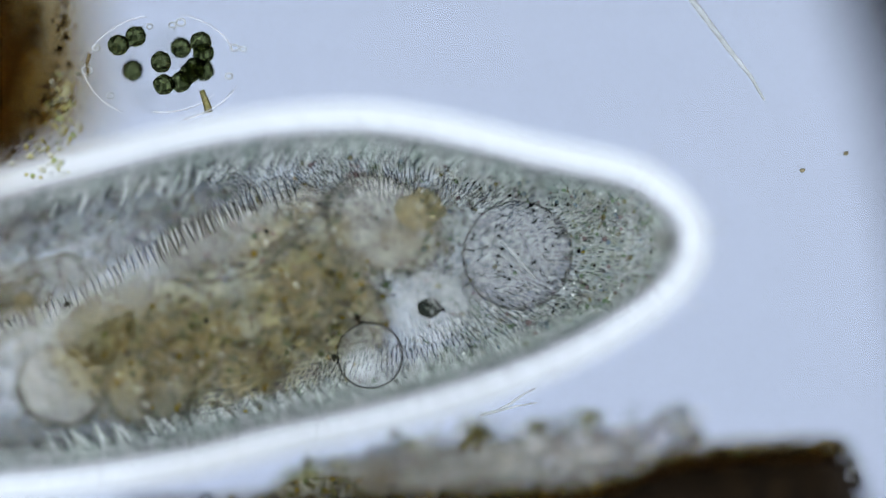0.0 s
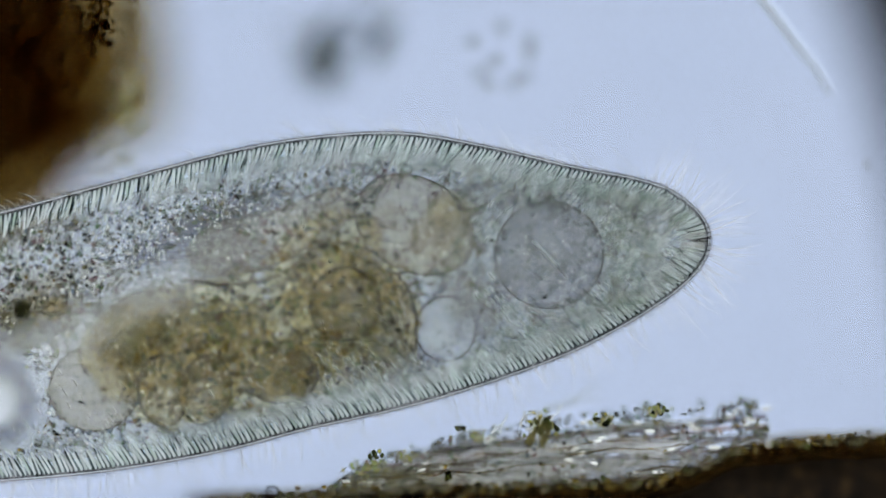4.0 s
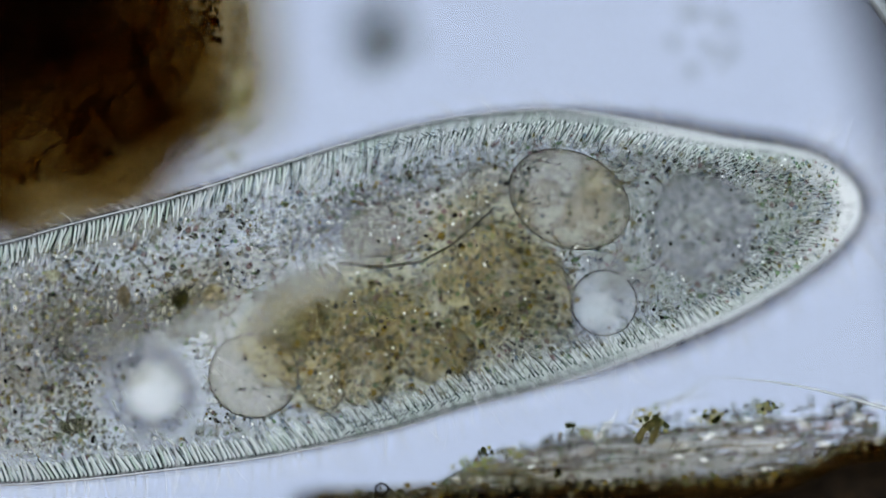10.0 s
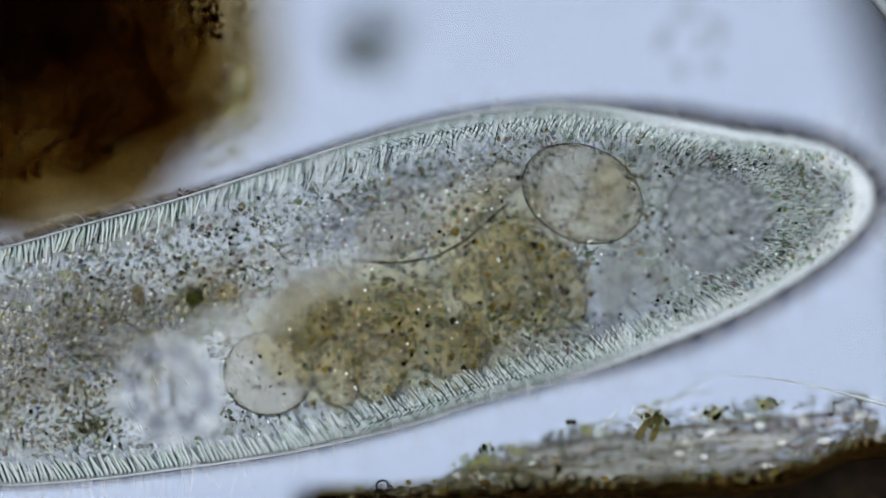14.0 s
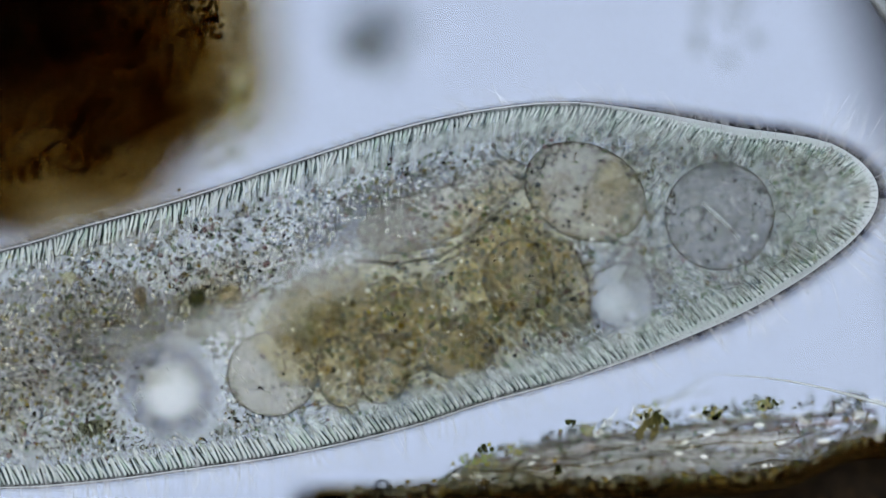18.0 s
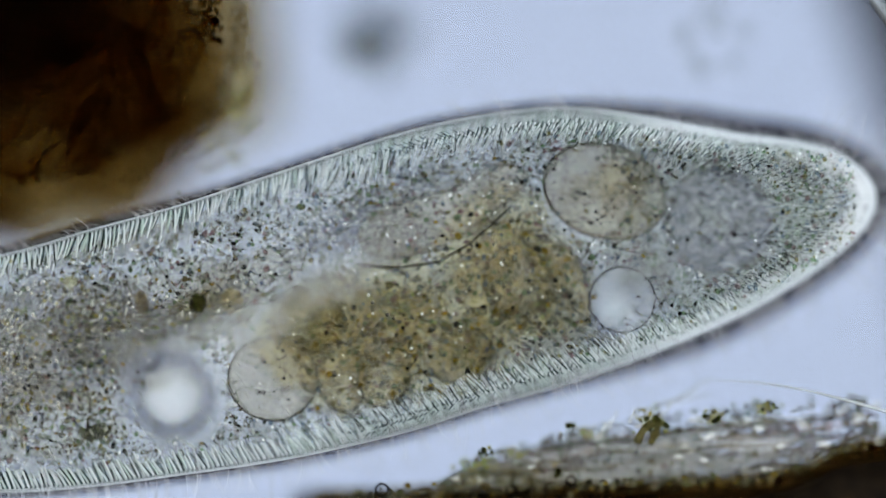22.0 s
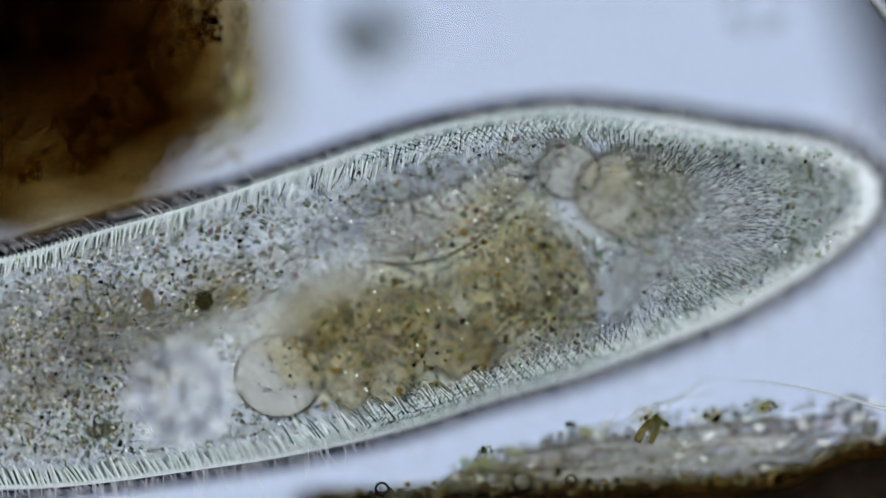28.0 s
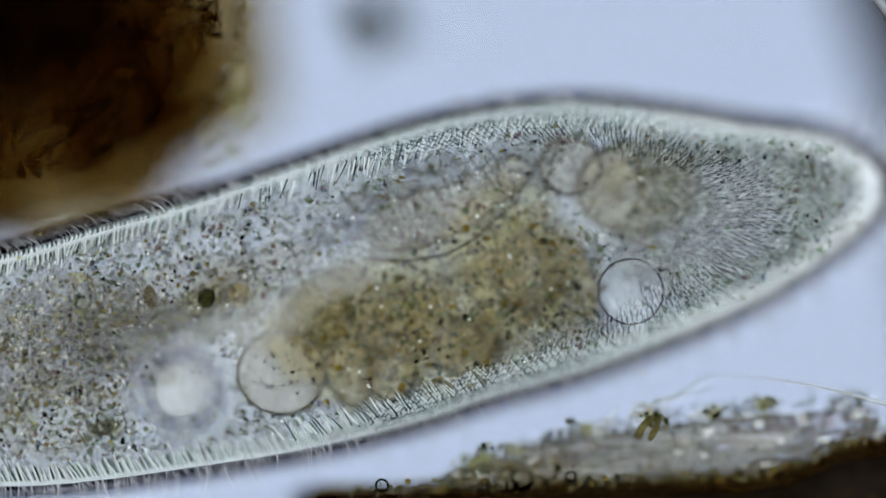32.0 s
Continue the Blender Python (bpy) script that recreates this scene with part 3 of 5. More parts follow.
for px, py, rx, ry, turn in [(665, 655, 46, 62, -8), (700, 558, 68, 44, 15), (905, 492, 62, 66, 0), (590, 660, 44, 64, 8), (1000, 505, 30, 78, 15), (800, 625, 62, 48, 10)]:
    vacuole("food_vacuole", px, py, rx, ry, turn, m_vac, "faint-walled vacuole in the brown food", rng.uniform(0.018, 0.034), lump=0.0, seed=px, wall=0.0026)
rear_round = vacuole("round_vacuole", 468, 662, 80, 76, 0, m_vac, "pale round vacuole with dark specks", 0.035, lump=0.0, seed=20, wall=0.0018)
fold = Heap()
fold.tube([cell(620, 462, 0.045), cell(690, 468, 0.055), cell(760, 458, 0.06), cell(815, 428, 0.065), cell(852, 395, 0.065), cell(890, 362, 0.065)], 0.003, 0.002, 6)
part("gullet_fold", fold.mesh("gullet_fold", m_wall), ciliate, "fine curved fold line of the gullet")
tube_v, tube_f, RINGS = [], [], [(625, 425, 18, 12), (650, 415, 38, 22), (690, 402, 50, 28), (740, 390, 52, 30), (790, 372, 46, 30), (835, 345, 40, 28), (875, 320, 38, 26), (905, 308, 28, 20), (920, 303, 12, 10), (925, 302, 2, 2)]
for k, (px, py, ry, rz) in enumerate(RINGS):
    (ax, ay), (bx, by) = RINGS[max(k - 1, 0)][:2], RINGS[min(k + 1, len(RINGS) - 1)][:2]
    across = Vector((by - ay, -(bx - ax))).normalized()
    for j in range(28):
        w = 2 * math.pi * j / 28
        tube_v.append(cell(px + across.x * ry * math.cos(w), py + across.y * ry * math.cos(w), 0.02 + rz / 1000 * math.sin(w)))
for k in range(len(RINGS) - 1):
    for j in range(28):
        q, r = k * 28 + j, k * 28 + (j + 1) % 28
        tube_f.append([q, r, r + 28, q + 28])
tube_f += [list(range(28))[::-1], [(len(RINGS) - 1) * 28 + j for j in range(28)]]
part("gullet", mesh_from("gullet", tube_v, tube_f, m_groove), ciliate, "smooth greyish gullet tube leading to the front vacuole")
lip = Heap()
lip.tube([cell(788, 335, 0.04), cell(805, 332, 0.045), cell(822, 326, 0.045), cell(842, 302, 0.045), cell(880, 270, 0.04), cell(930, 254, 0.03)], 0.0026, 0.0012, 6)
part("gullet_fold", lip.mesh("gullet_fold", m_faint_rod), ciliate, "fine bright lip of the gullet")
front_vac = vacuole("front_vacuole", 1022, 345, 112, 84, -25, m_vac, "large pale oval vacuole with specks", 0.005, lump=0.0, seed=22, wall=0.0018)
tip_round = vacuole("nucleus", 1262, 388, 97, 97, 0, m_nucleus, "round clear body with a faint bright line", -0.005, lump=0.0, seed=23, wall=0.0018)
for k, (px, py, rx, ry) in enumerate([(505, 530, 175, 48), (520, 520, 140, 34), (560, 498, 130, 30), (470, 556, 90, 26), (380, 600, 120, 60), (355, 640, 90, 70)]):
    vacuole("milky_cloud", px, py, rx, ry, 31, m_haze, "milky pale cloud of plasm", 0.115 + 0.004 * k, rz=8, lump=0.3, seed=24 + k)
for px, py, rx, ry, turn in [(640, 385, 130, 44, 22), (600, 400, 90, 30, 20), (700, 330, 110, 26, 18), (1145, 480, 50, 70, -20), (560, 540, 90, 60, 30), (360, 540, 60, 40, 20), (1010, 600, 90, 30, 20), (288, 690, 84, 82, 0), (700, 425, 80, 30, 30)]:
    vacuole("shaded_plasm", px, py, rx, ry, turn, m_shade, "blue-grey denser plasm", -0.06, rz=14, lump=0.25, seed=px)
for px, py, rx, ry, turn in [(70, 600, 260, 110, 12), (230, 590, 150, 60, 15)]:
    vacuole("shaded_plasm", px, py, rx, ry, turn, m_shade, "blue-grey denser plasm", -0.125, rz=10, lump=0.3, seed=px)
for px, py, rx, ry, turn in [(60, 560, 150, 70, 12), (220, 520, 190, 44, 16), (420, 480, 120, 40, 20), (130, 650, 140, 60, 5), (60, 730, 130, 70, 5), (330, 550, 120, 50, 20), (-60, 640, 120, 110, 0), (190, 590, 90, 40, 15)]:
    vacuole("olive_plasm", px, py, rx, ry, turn, m_warm, "olive-grey plasm between the grains", 0.115, rz=10, lump=0.3, seed=px + 200)
# veil added under the snout only to brighten it
vacuole("milky_cloud", 1235, 395, 250, 125, -2, m_front, "faint milky veil added to brighten the snout", -0.045, rz=8, lump=0.2, seed=90)
rear_pump = vacuole("contractile_vacuole", 288, 690, 48, 48, 0, m_water_vac, "bright round water-filled vacuole", -0.03, rz=20, lump=0.02, seed=25)
for k, (x, y, rx, ry) in enumerate([(0.036, -0.022, 0.046, 0.036), (0.05, -0.012, 0.026, 0.030), (-0.045, 0.012, 0.030, 0.024)]):
    v, f = blob(Vector((x, y, -0.045)), rx, ry, 0.010, 20, 0.5, 8.0, 3, 71 + k)
    part("food_lump", mesh_from("food_lump", v, f, m_warm), front_vac, "soft amber-brown lump of food")
late_vac = vacuole("round_vacuole", 985, 303, 58, 55, 0, m_vac, "small pale round vacuole near the skin", 0.035, lump=0.0, seed=27)
front_pump = vacuole("contractile_vacuole", 1085, 528, 58, 58, 0, m_water_vac, "bright round water-filled vacuole", -0.03, rz=21, lump=0.0, seed=26, wall=0.0022)
# the vacuoles' lensed glow, painted as nested white cores
for pump, cores in ((rear_pump, [(0.002, -0.002, 0.046), (0.002, -0.003, 0.040), (0.001, -0.005, 0.034), (0.0, -0.006, 0.027), (0.0, -0.006, 0.020), (0.0, -0.006, 0.014)]),
                    (front_pump, [(-0.010, -0.014, 0.034), (-0.013, -0.019, 0.025), (-0.014, -0.022, 0.017)])):
    for k, (x, y, r) in enumerate(cores):
        v, f = blob(Vector((x, y, -0.018 if pump is rear_pump else -0.006)), r, r * 0.95, 0.012, 20, 0.25, 8.0, 3, 50 + k)
        part("glow_core", mesh_from("glow_core", v, f, m_core if pump is rear_pump else m_front), pump)
ring = Heap()
ring.tube([cell(288 + 63 * math.cos(k * math.pi / 20), 690 + 63 * math.sin(k * math.pi / 20), 0.122) for k in range(41)], 0.013, 0.013, 8)
part("plasm_ring", ring.mesh("plasm_ring", m_shade), ciliate, "grey ring of plasm round the rear vacuole")
canals = [vacuole("feeder_canal", 288 + 20 * math.cos(a), 690 - 20 * math.sin(a), 38, 13, math.degrees(a), m_canal, "short bright feeder canal of the vacuole", -0.02, rz=9, lump=0.5, seed=40 + i)
          for i, a in enumerate([0.1, 0.9, 1.7, 2.5, 3.3, 4.0, 4.8, 5.6])]
line = Heap()
line.tube([cell(1232, 365, 0.012), cell(1262, 392, 0.012), cell(1296, 428, 0.012)], 0.0035, 0.002, 6)
part("bright_line", line.mesh("bright_line", m_bright_rod), tip_round, "thin bright rod").location = -tip_round.location

for vac, rx, ry, n in ((tip_round, 0.09, 0.09, 90), (front_vac, 0.095, 0.07, 40), (rear_round, 0.07, 0.065, 30)):
    h = Heap()
    for i in range(n):
        a, u = rng.uniform(0, 6.3), math.sqrt(rng.random())
        r = rng.uniform(0.0014, 0.0040)
        h.add(*blob(Vector((rx * u * math.cos(a), ry * u * math.sin(a), rng.uniform(0.0, 0.05))), r, r * 0.9, r * 0.8, 0, 0.2, 6.0, 1, i))
    part("specks", h.mesh("specks", m_speck), vac, "dark specks inside the vacuole", "stuff")

beads = Heap()
for i in range(640):
    x = rng.uniform(-100, 1420) if i < 330 else rng.uniform(-100, 420)
    a, b = body_at(x)
    r = rng.uniform(0.0018, 0.0042)
    if i % 5 and 190 < x < 390:
        continue
    beads.add(*blob(cell(x, (a + b) / 2 + (b - a) * 0.36 * rng.uniform(-1, 1), rng.uniform(0.0, 0.06) + 0.065 * max(0.0, (x - 400) / 1000)), r, r * 0.9, r * 0.9, 0, 0.15, 6.0, 2, i))
for i in range(140):
    x = rng.uniform(480, 1420)
    a, b = body_at(x)
    r = rng.uniform(0.0014, 0.0036)
    beads.add(*blob(cell(x, (a + b) / 2 + (b - a) * 0.40 * rng.uniform(-1, 1), rng.uniform(0.005, 0.035)), r, r * 0.9, r * 0.9, 0, 0.15, 6.0, 2, i))
part("dark_beads", beads.mesh("dark_beads", m_speck), ciliate, "scattered dark round beads", "stuff")

# what lies close under the upper skin, and a disc added to brighten the nucleus
pale_patches = [vacuole("pale_skin_patch", 1112, 490, 68, 64, 0, m_front, "pale round vacuole close under the skin", 0.095, rz=8, lump=0.0, seed=62),
                vacuole("pale_skin_patch", 1250, 372, 88, 86, 0, m_front, "milky disc added to brighten the nucleus", 0.085, rz=6, lump=0.0, seed=64),
                vacuole("food_lump", 1085, 318, 40, 34, 10, m_food, "small amber food lump near the skin", 0.09, rz=16, lump=0.4, seed=65)]
dark_disc = vacuole("dark_disc", 1112, 490, 22, 18, 0, m_speck, "dark oval body in a pale vacuole", 0.10, rz=8, lump=0.1, seed=63)
RIDGE = [(180, 610), (355, 557), (470, 500), (560, 440), (640, 385), (700, 350), (781, 303), (860, 275)]
ridge, crest = Heap(), Heap()
for (ax, ay), (bx, by) in zip(RIDGE, RIDGE[1:]):
    steps = int(math.hypot(bx - ax, by - ay) / 6)
    for k in range(steps):
        px, py = ax + (bx - ax) * k / steps + rng.uniform(-2, 2), ay + (by - ay) * k / steps + rng.uniform(-2, 2)
        p = cell(px, py, 0.115)
        d = Vector((0.5 + rng.uniform(-0.15, 0.15), -1, 0)).normalized()
        (ridge if k % 2 else crest).tube([p, p + d * rng.uniform(0.025, 0.045)], 0.0018, 0.0012, 4)
part("groove_ridge", ridge.mesh("groove_ridge", m_faint_rod), ciliate, "bright rods along the edge of the mouth groove", "stuff")
part("groove_ridge", crest.mesh("groove_ridge", m_dash), ciliate, "shade-tinted rods along the edge of the mouth groove", "stuff")

# glistening beads over the blue-grey plasm beside the gullet
pearls, pits = Heap(), Heap()
for i in range(520):
    u = rng.random()
    px, py = 430 + 345 * u + rng.gauss(0, 12), 425 - 120 * u + rng.gauss(0, 20 + 14 * (1 - u))
    if (py - (395 - 0.32 * (px - 640))) > 42:
        continue
    r = rng.uniform(0.0013, 0.0022) if i % 5 > 1 else rng.uniform(0.0016, 0.0028)
    (pits if i % 5 < 2 else pearls).add(*blob(cell(px, py, rng.uniform(0.008, 0.036)), r, r * 0.9, r * 0.9, 0, 0.1, 6.0, 1, i))
part("pearl_beads", pearls.mesh("pearl_beads", m_bead), ciliate, "pale lilac beads crowded beside the gullet", "stuff")
part("pearl_beads", pits.mesh("pearl_beads", m_speck), ciliate, "dark blue beads crowded beside the gullet", "stuff")

# granules
grains = Heap()


def grain(px, py, r, z=None):
    v, f = blob(cell(px, py, rng.gauss(0, 0.018) if z is None else z), r, r * rng.uniform(0.7, 1.0), r * 0.8, rng.uniform(0, 180), 0.2, 6.0, 1, rng.random() * 50)
    grains.add(v, f)


def inside(n, x0, x1, keep, size, z=None):
    for i in range(n):
        x = rng.uniform(x0, x1)
        a, b = body_at(x)
        y = (a + b) / 2 + (b - a) / 2 * keep * rng.uniform(-1, 1)
        if min(math.hypot(x - 288, y - 690) - 100, math.hypot(x - 1085, y - 528) - 66, math.hypot(x - 468, y - 662) - 72, math.hypot(x - 1262, y - 388) - 90, math.hypot(x - 1022, y - 345) - 78) < 0 and rng.random() < 0.9:
            continue
        grain(x, y, min(0.0075, abs(rng.gauss(size, size * 0.4)) + 0.001), z if z is None else rng.uniform(*z) + 0.065 * max(0.0, (x - 400) / 1000))


inside(900, -100, 430, 0.80, 0.0024, (0.0, 0.06))
inside(450, 380, 1060, 0.70, 0.0022, (-0.03, 0.07))
inside(90, 1040, 1400, 0.70, 0.0022, (-0.03, 0.06))
for i in range(700):
    px, py, rx, ry, turn = rng.choice(FOOD)
    a, u = rng.uniform(0, 6.3), math.sqrt(rng.random())
    grain(px + rx * u * math.cos(a), py + ry * u * math.sin(a), abs(rng.gauss(0.0036, 0.0020)) + 0.001, rng.uniform(0.0, 0.09))
part("granules", grains.mesh("granules", m_grain), ciliate, "scattered dark, olive and amber granules", "stuff")
grains = Heap()
for i in range(170):
    px, py, rx, ry, turn = rng.choice(FOOD)
    a, u = rng.uniform(0, 6.3), math.sqrt(rng.random())
    grain(px + rx * u * math.cos(a), py + ry * u * math.sin(a), abs(rng.gauss(0.0034, 0.0014)) + 0.001, rng.uniform(0.08, 0.13))
part("granules", grains.mesh("granules", m_grain), ciliate, "dark and amber granules close under the skin", "stuff")
grains = Heap()
inside(3400, -100, 1450, 0.80, 0.0030, (-0.01, 0.06))
inside(3000, 100, 1150, 0.84, 0.0028, (-0.005, 0.055))
inside(1500, -100, 1450, 0.84, 0.0030, (-0.09, -0.045))
inside(2600, 650, 1500, 0.86, 0.0020, (0.0, 0.03))
part("refractile_grain", grains.mesh("refractile_grain", m_clear_grain), ciliate, "tiny glassy beads crowded in the plasm", "stuff")
gold = Heap()
for cx, cy, sx, sy, k in [(90, 560, 110, 60, 150), (60, 720, 90, 50, 70), (330, 560, 70, 30, 30), (700, 545, 44, 24, 130), (940, 500, 14, 44, 60), (800, 615, 40, 22, 60), (880, 430, 44, 30, 50)]:
    for i in range(k):
        r = rng.uniform(0.0018, 0.0042)
        gold.add(*blob(cell(rng.gauss(cx, sx * 0.8), rng.gauss(cy, sy * 0.8), rng.uniform(0.012, 0.06)), r, r * rng.uniform(0.7, 1), r * 0.9, rng.uniform(0, 180), 0.3, 8.0, 2, i))
part("crystal_grains", gold.mesh("crystal_grains", m_crystal), ciliate, "golden and green crystal grains in the food", "stuff")
vacuole("green_grain", 335, 528, 15, 17, 10, m_alga, "dark green round grain", 0.065, lump=0.3, seed=35)
vacuole("green_grain", 394, 524, 20, 22, 10, m_food, "faint olive round grain", 0.065, lump=0.2, seed=36)
# glints of the plasm, painted as minute white beads
grains = Heap()
inside(300, -100, 480, 0.82, 0.0014, (0.0, 0.035))
inside(300, 300, 1450, 0.84, 0.0012, (0.0, 0.05))
inside(60, 60, 900, 0.80, 0.0012, (0.045, 0.06))
for i in range(420):
    x = rng.uniform(350, 1480)
    a, b = body_at(x)
    grain(x, (a + b) / 2 + (b - a) * 0.42 * rng.uniform(-1, 1), rng.uniform(0.0012, 0.0024), rng.uniform(0.0, 0.035))
part("glint_beads", grains.mesh("glint_beads", m_bead), ciliate, "minute white beads painting the glints in the plasm", "stuff")
diatom = vacuole("swallowed_alga", 155, 755, 29, 14, 10, m_alga, "yellow-green oval swallowed alga", 0.01, lump=0.05, seed=31)
vacuole("brown_grain", 235, 523, 12, 20, 10, m_debris, "red-brown oval grain", 0.065, lump=0.2, seed=32)
vacuole("dark_patch", 345, 535, 55, 26, 20, m_deep, "blurred dark olive patch", -0.06, lump=0.4, seed=33)
for px, py, rx, ry in [(525, 565, 62, 54)]:
    vacuole("dark_patch", px, py, rx, ry, 30, m_deep, "blurred olive-brown patch of food near the skin", 0.115, rz=12, lump=0.4, seed=px + ry)
vacuole("yellow_grain", 110, 487, 13, 11, 10, m_crystal, "yellow glassy grain", 0.05, lump=0.4, seed=34)


# ---- detritus ----
rng = random.Random(11)


# a few flake shapes, shared by all the pieces
def flakes(mat, lump, n=6, sub=2):
    res = []
    for i in range(n):
        v, f = blob(Vector((0, 0, 0)), 1.0, rng.uniform(0.6, 0.9), 0.45, 0, lump, 8.0, sub, i * 3 + 1)
        res.append(mesh_from("flake", v, f, mat))
    return res


def piece(name, me, parent, at, size, turn=0.0, flat=1.0):
    ob = part(name, me, parent)
    ob.location, ob.scale, ob.rotation_euler = at, (size, size, size * flat), (0, 0, radians(turn))
    return ob


clump = tagged(new("detritus_clump"), "large dark brown clump of matted detritus", "detritus")
soft, hard, clear = flakes(m_debris, 0.6), flakes(m_dark, 0.6), flakes(m_fibre, 0.4)
for i in range(64):
    u = rng.random() ** 0.7
    ang = rng.uniform(-math.pi, math.pi)
    px, py = 25 + 385 * u * math.cos(ang), 40 + 360 * u * math.sin(ang)
    piece("flake", rng.choice(soft), clump, spot(px, py, SLIDE + 0.04 + rng.random() * 0.32 * (1.05 - u)), rng.uniform(0.045, 0.09), rng.uniform(0, 180), 0.5)
for i in range(4):
    a, u = rng.uniform(0, 6.3), math.sqrt(rng.random())
    piece("dark_core", rng.choice(hard), clump, spot(-40 + 130 * u * math.cos(a), 50 + 100 * u * math.sin(a), SLIDE + 0.05), rng.uniform(0.06, 0.10), rng.uniform(0, 180), 0.6)
for px, py, rx, ry, z in [(75, 50, 0.41, 0.34, 0.0), (0, 95, 0.42, 0.31, 0.04), (30, 120, 0.36, 0.30, 0.10)]:
    v, f = blob(spot(px, py, SLIDE + z), rx, ry, 0.03, 0, 0.22, 9.0, 5, px)
    part("mat", mesh_from("mat", v, f, m_mat), clump, "brown felted mat")
crumbs = Heap()
for i in range(4200):
    r = rng.uniform(0.003, 0.008)
    if i < 110:
        px, py, z = rng.gauss(368, 18), rng.uniform(-10, 75), rng.uniform(0.17, 0.23)
    elif i < 150:
        px, py, z = rng.gauss(225, 38), rng.gauss(320, 14), rng.uniform(0.21, 0.26)
        r *= 0.7
    elif i < 330:
        a = rng.uniform(-0.9, 0.2)
        px, py, z = 30 + 390 * math.cos(a) + rng.gauss(0, 9), 30 - 330 * math.sin(a) + rng.gauss(0, 9), rng.uniform(0.33, 0.38)
        r *= 0.8
    else:
        u, ang = rng.random() ** 0.5, rng.uniform(-1.3, 2.0)
        px, py, z = 20 + 345 * u * math.cos(ang), 30 + 300 * u * math.sin(ang), rng.uniform(0.10, 0.26) if i < 2100 else rng.uniform(0.20, 0.26)
        r *= 1.4 if i < 800 else (0.55 if i < 2100 else 0.42)
    crumbs.add(*blob(spot(px, py, z), r, r * rng.uniform(0.5, 0.9), r * 0.7, rng.uniform(0, 180), 0.5, 8.0, 1, i))
for i in range(14):
    px, py, ln, a = rng.uniform(90, 280), rng.uniform(10, 220), rng.uniform(25, 80), rng.uniform(-0.5, 0.5)
    crease = Heap()
    crease.tube([spot(px + ln * k / 8 * math.cos(a), py + ln * k / 8 * math.sin(a) + 5 * math.sin(k * 0.8 + i), 0.11 + 0.004 * (i % 8)) for k in range(9)], 0.0035, 0.0012, 6)
    part("crease", crease.mesh("crease", m_deep), clump, "dark wrinkle in the mat")
felt = Heap()
for i in range(420):
    u, ang = math.sqrt(rng.random()), rng.uniform(-math.pi, math.pi)
    px, py, r = 40 + 330 * u * math.cos(ang), 40 + 280 * u * math.sin(ang), rng.uniform(0.006, 0.030) * (1.1 - 0.5 * u)
    felt.add(*blob(spot(px, py, rng.uniform(0.06, 0.24)), r * rng.uniform(1.0, 2.2), r, r * 0.25, rng.choice((rng.uniform(-25, 25), rng.uniform(60, 120))), 0.7, 9.0, 2, i))
part("felt", felt.mesh("felt", m_felt), clump, "brown matted shreds of the clump", "stuff")
glints = Heap()
for i in range(120):
    px, py, z = (rng.gauss(425, 14), rng.uniform(110, 235), rng.uniform(0.32, 0.36)) if i < 80 else (rng.gauss(395, 22), rng.uniform(225, 300), rng.uniform(0.32, 0.36))
    r = rng.uniform(0.002, 0.006)
    glints.add(*blob(spot(px, py, z), r, r * 0.8, r * 0.8, rng.uniform(0, 180), 0.4, 8.0, 1, i))
part("crystal_grit", glints.mesh("crystal_grit", m_crystal), clump, "amber and clear crystal grains on the clump's low edge", "stuff")
curl = Heap()
curl.tube([spot(382, 200, 0.30), spot(400, 184, 0.31), spot(420, 168, 0.31), spot(436, 158, 0.30), spot(428, 176, 0.30), spot(405, 192, 0.29)], 0.010, 0.006, 8)
part("brown_curl", curl.mesh("brown_curl", m_debris), clump, "dark brown curled shred")
part("grit", crumbs.mesh("grit", m_crumb), clump, "dark and amber crumbs on the clump", "stuff")

twig = tagged(new("rotting_twig"), "black-brown rotting twig fragment with a shredded pale edge", "plant debris")


def twig_top(px):
    if px < 1300:
        y = 872 - 28 * (px - 560) / 740
    elif px < 1560:
        u = (px - 1300) / 260
        u = u ** 1.25
        y = 844 - 72 * u * u * (3 - 2 * u)
    else:
        y = 772 - 7 * (px - 1560) / 240
    return y + 160 * max(0.0, (px - 1800) / 50) ** 2


def ragged(stations, rings, around, rough, seed, mat, name, label):
    """A loft of ragged rings: each station is a centre and the half sizes across and up."""
    vs, fs = [], []
    for i in range(rings):
        u = i / (rings - 1) * (len(stations) - 1)
        k = min(int(u), len(stations) - 2)
        a, b, w = stations[k], stations[k + 1], u - k
        px, py, z, ry, rz = [p + (q - p) * w for p, q in zip(a, b)]
        for j in range(around):
            t = 2 * math.pi * j / around
            q = Vector((px / 60, 3 * math.cos(t), 3 * math.sin(t) + seed))
            g = 1 + rough * (noise.noise(q * 0.5) + 0.5 * noise.noise(q * 1.7) + 0.3 * noise.noise(q * 4.0))
            vs.append(spot(px + 6 * noise.noise(q * 2), py - ry * g * math.cos(t), z + rz * g * math.sin(t)))
    for i in range(rings - 1):
        for j in range(around):
            q, r = i * around + j, i * around + (j + 1) % around
            fs.append([q, q + around, r + around, r])
    fs += [list(range(around)), [(rings - 1) * around + j for j in range(around)][::-1]]
    return part(name, mesh_from(name, vs, fs, mat), twig, label)


for i in range(5):
    st = []
    for k in range(14):
        qx = 560 + 95 * k
        st.append((qx, twig_top(qx) + 6 + 5 * i, 0.10 + 0.03 * i, 12, 0.010))
    ragged(st, 220, 12, 0.6, 40 + i * 7.0, m_mat, "brown_bark_shred", "brown translucent shred of bark")
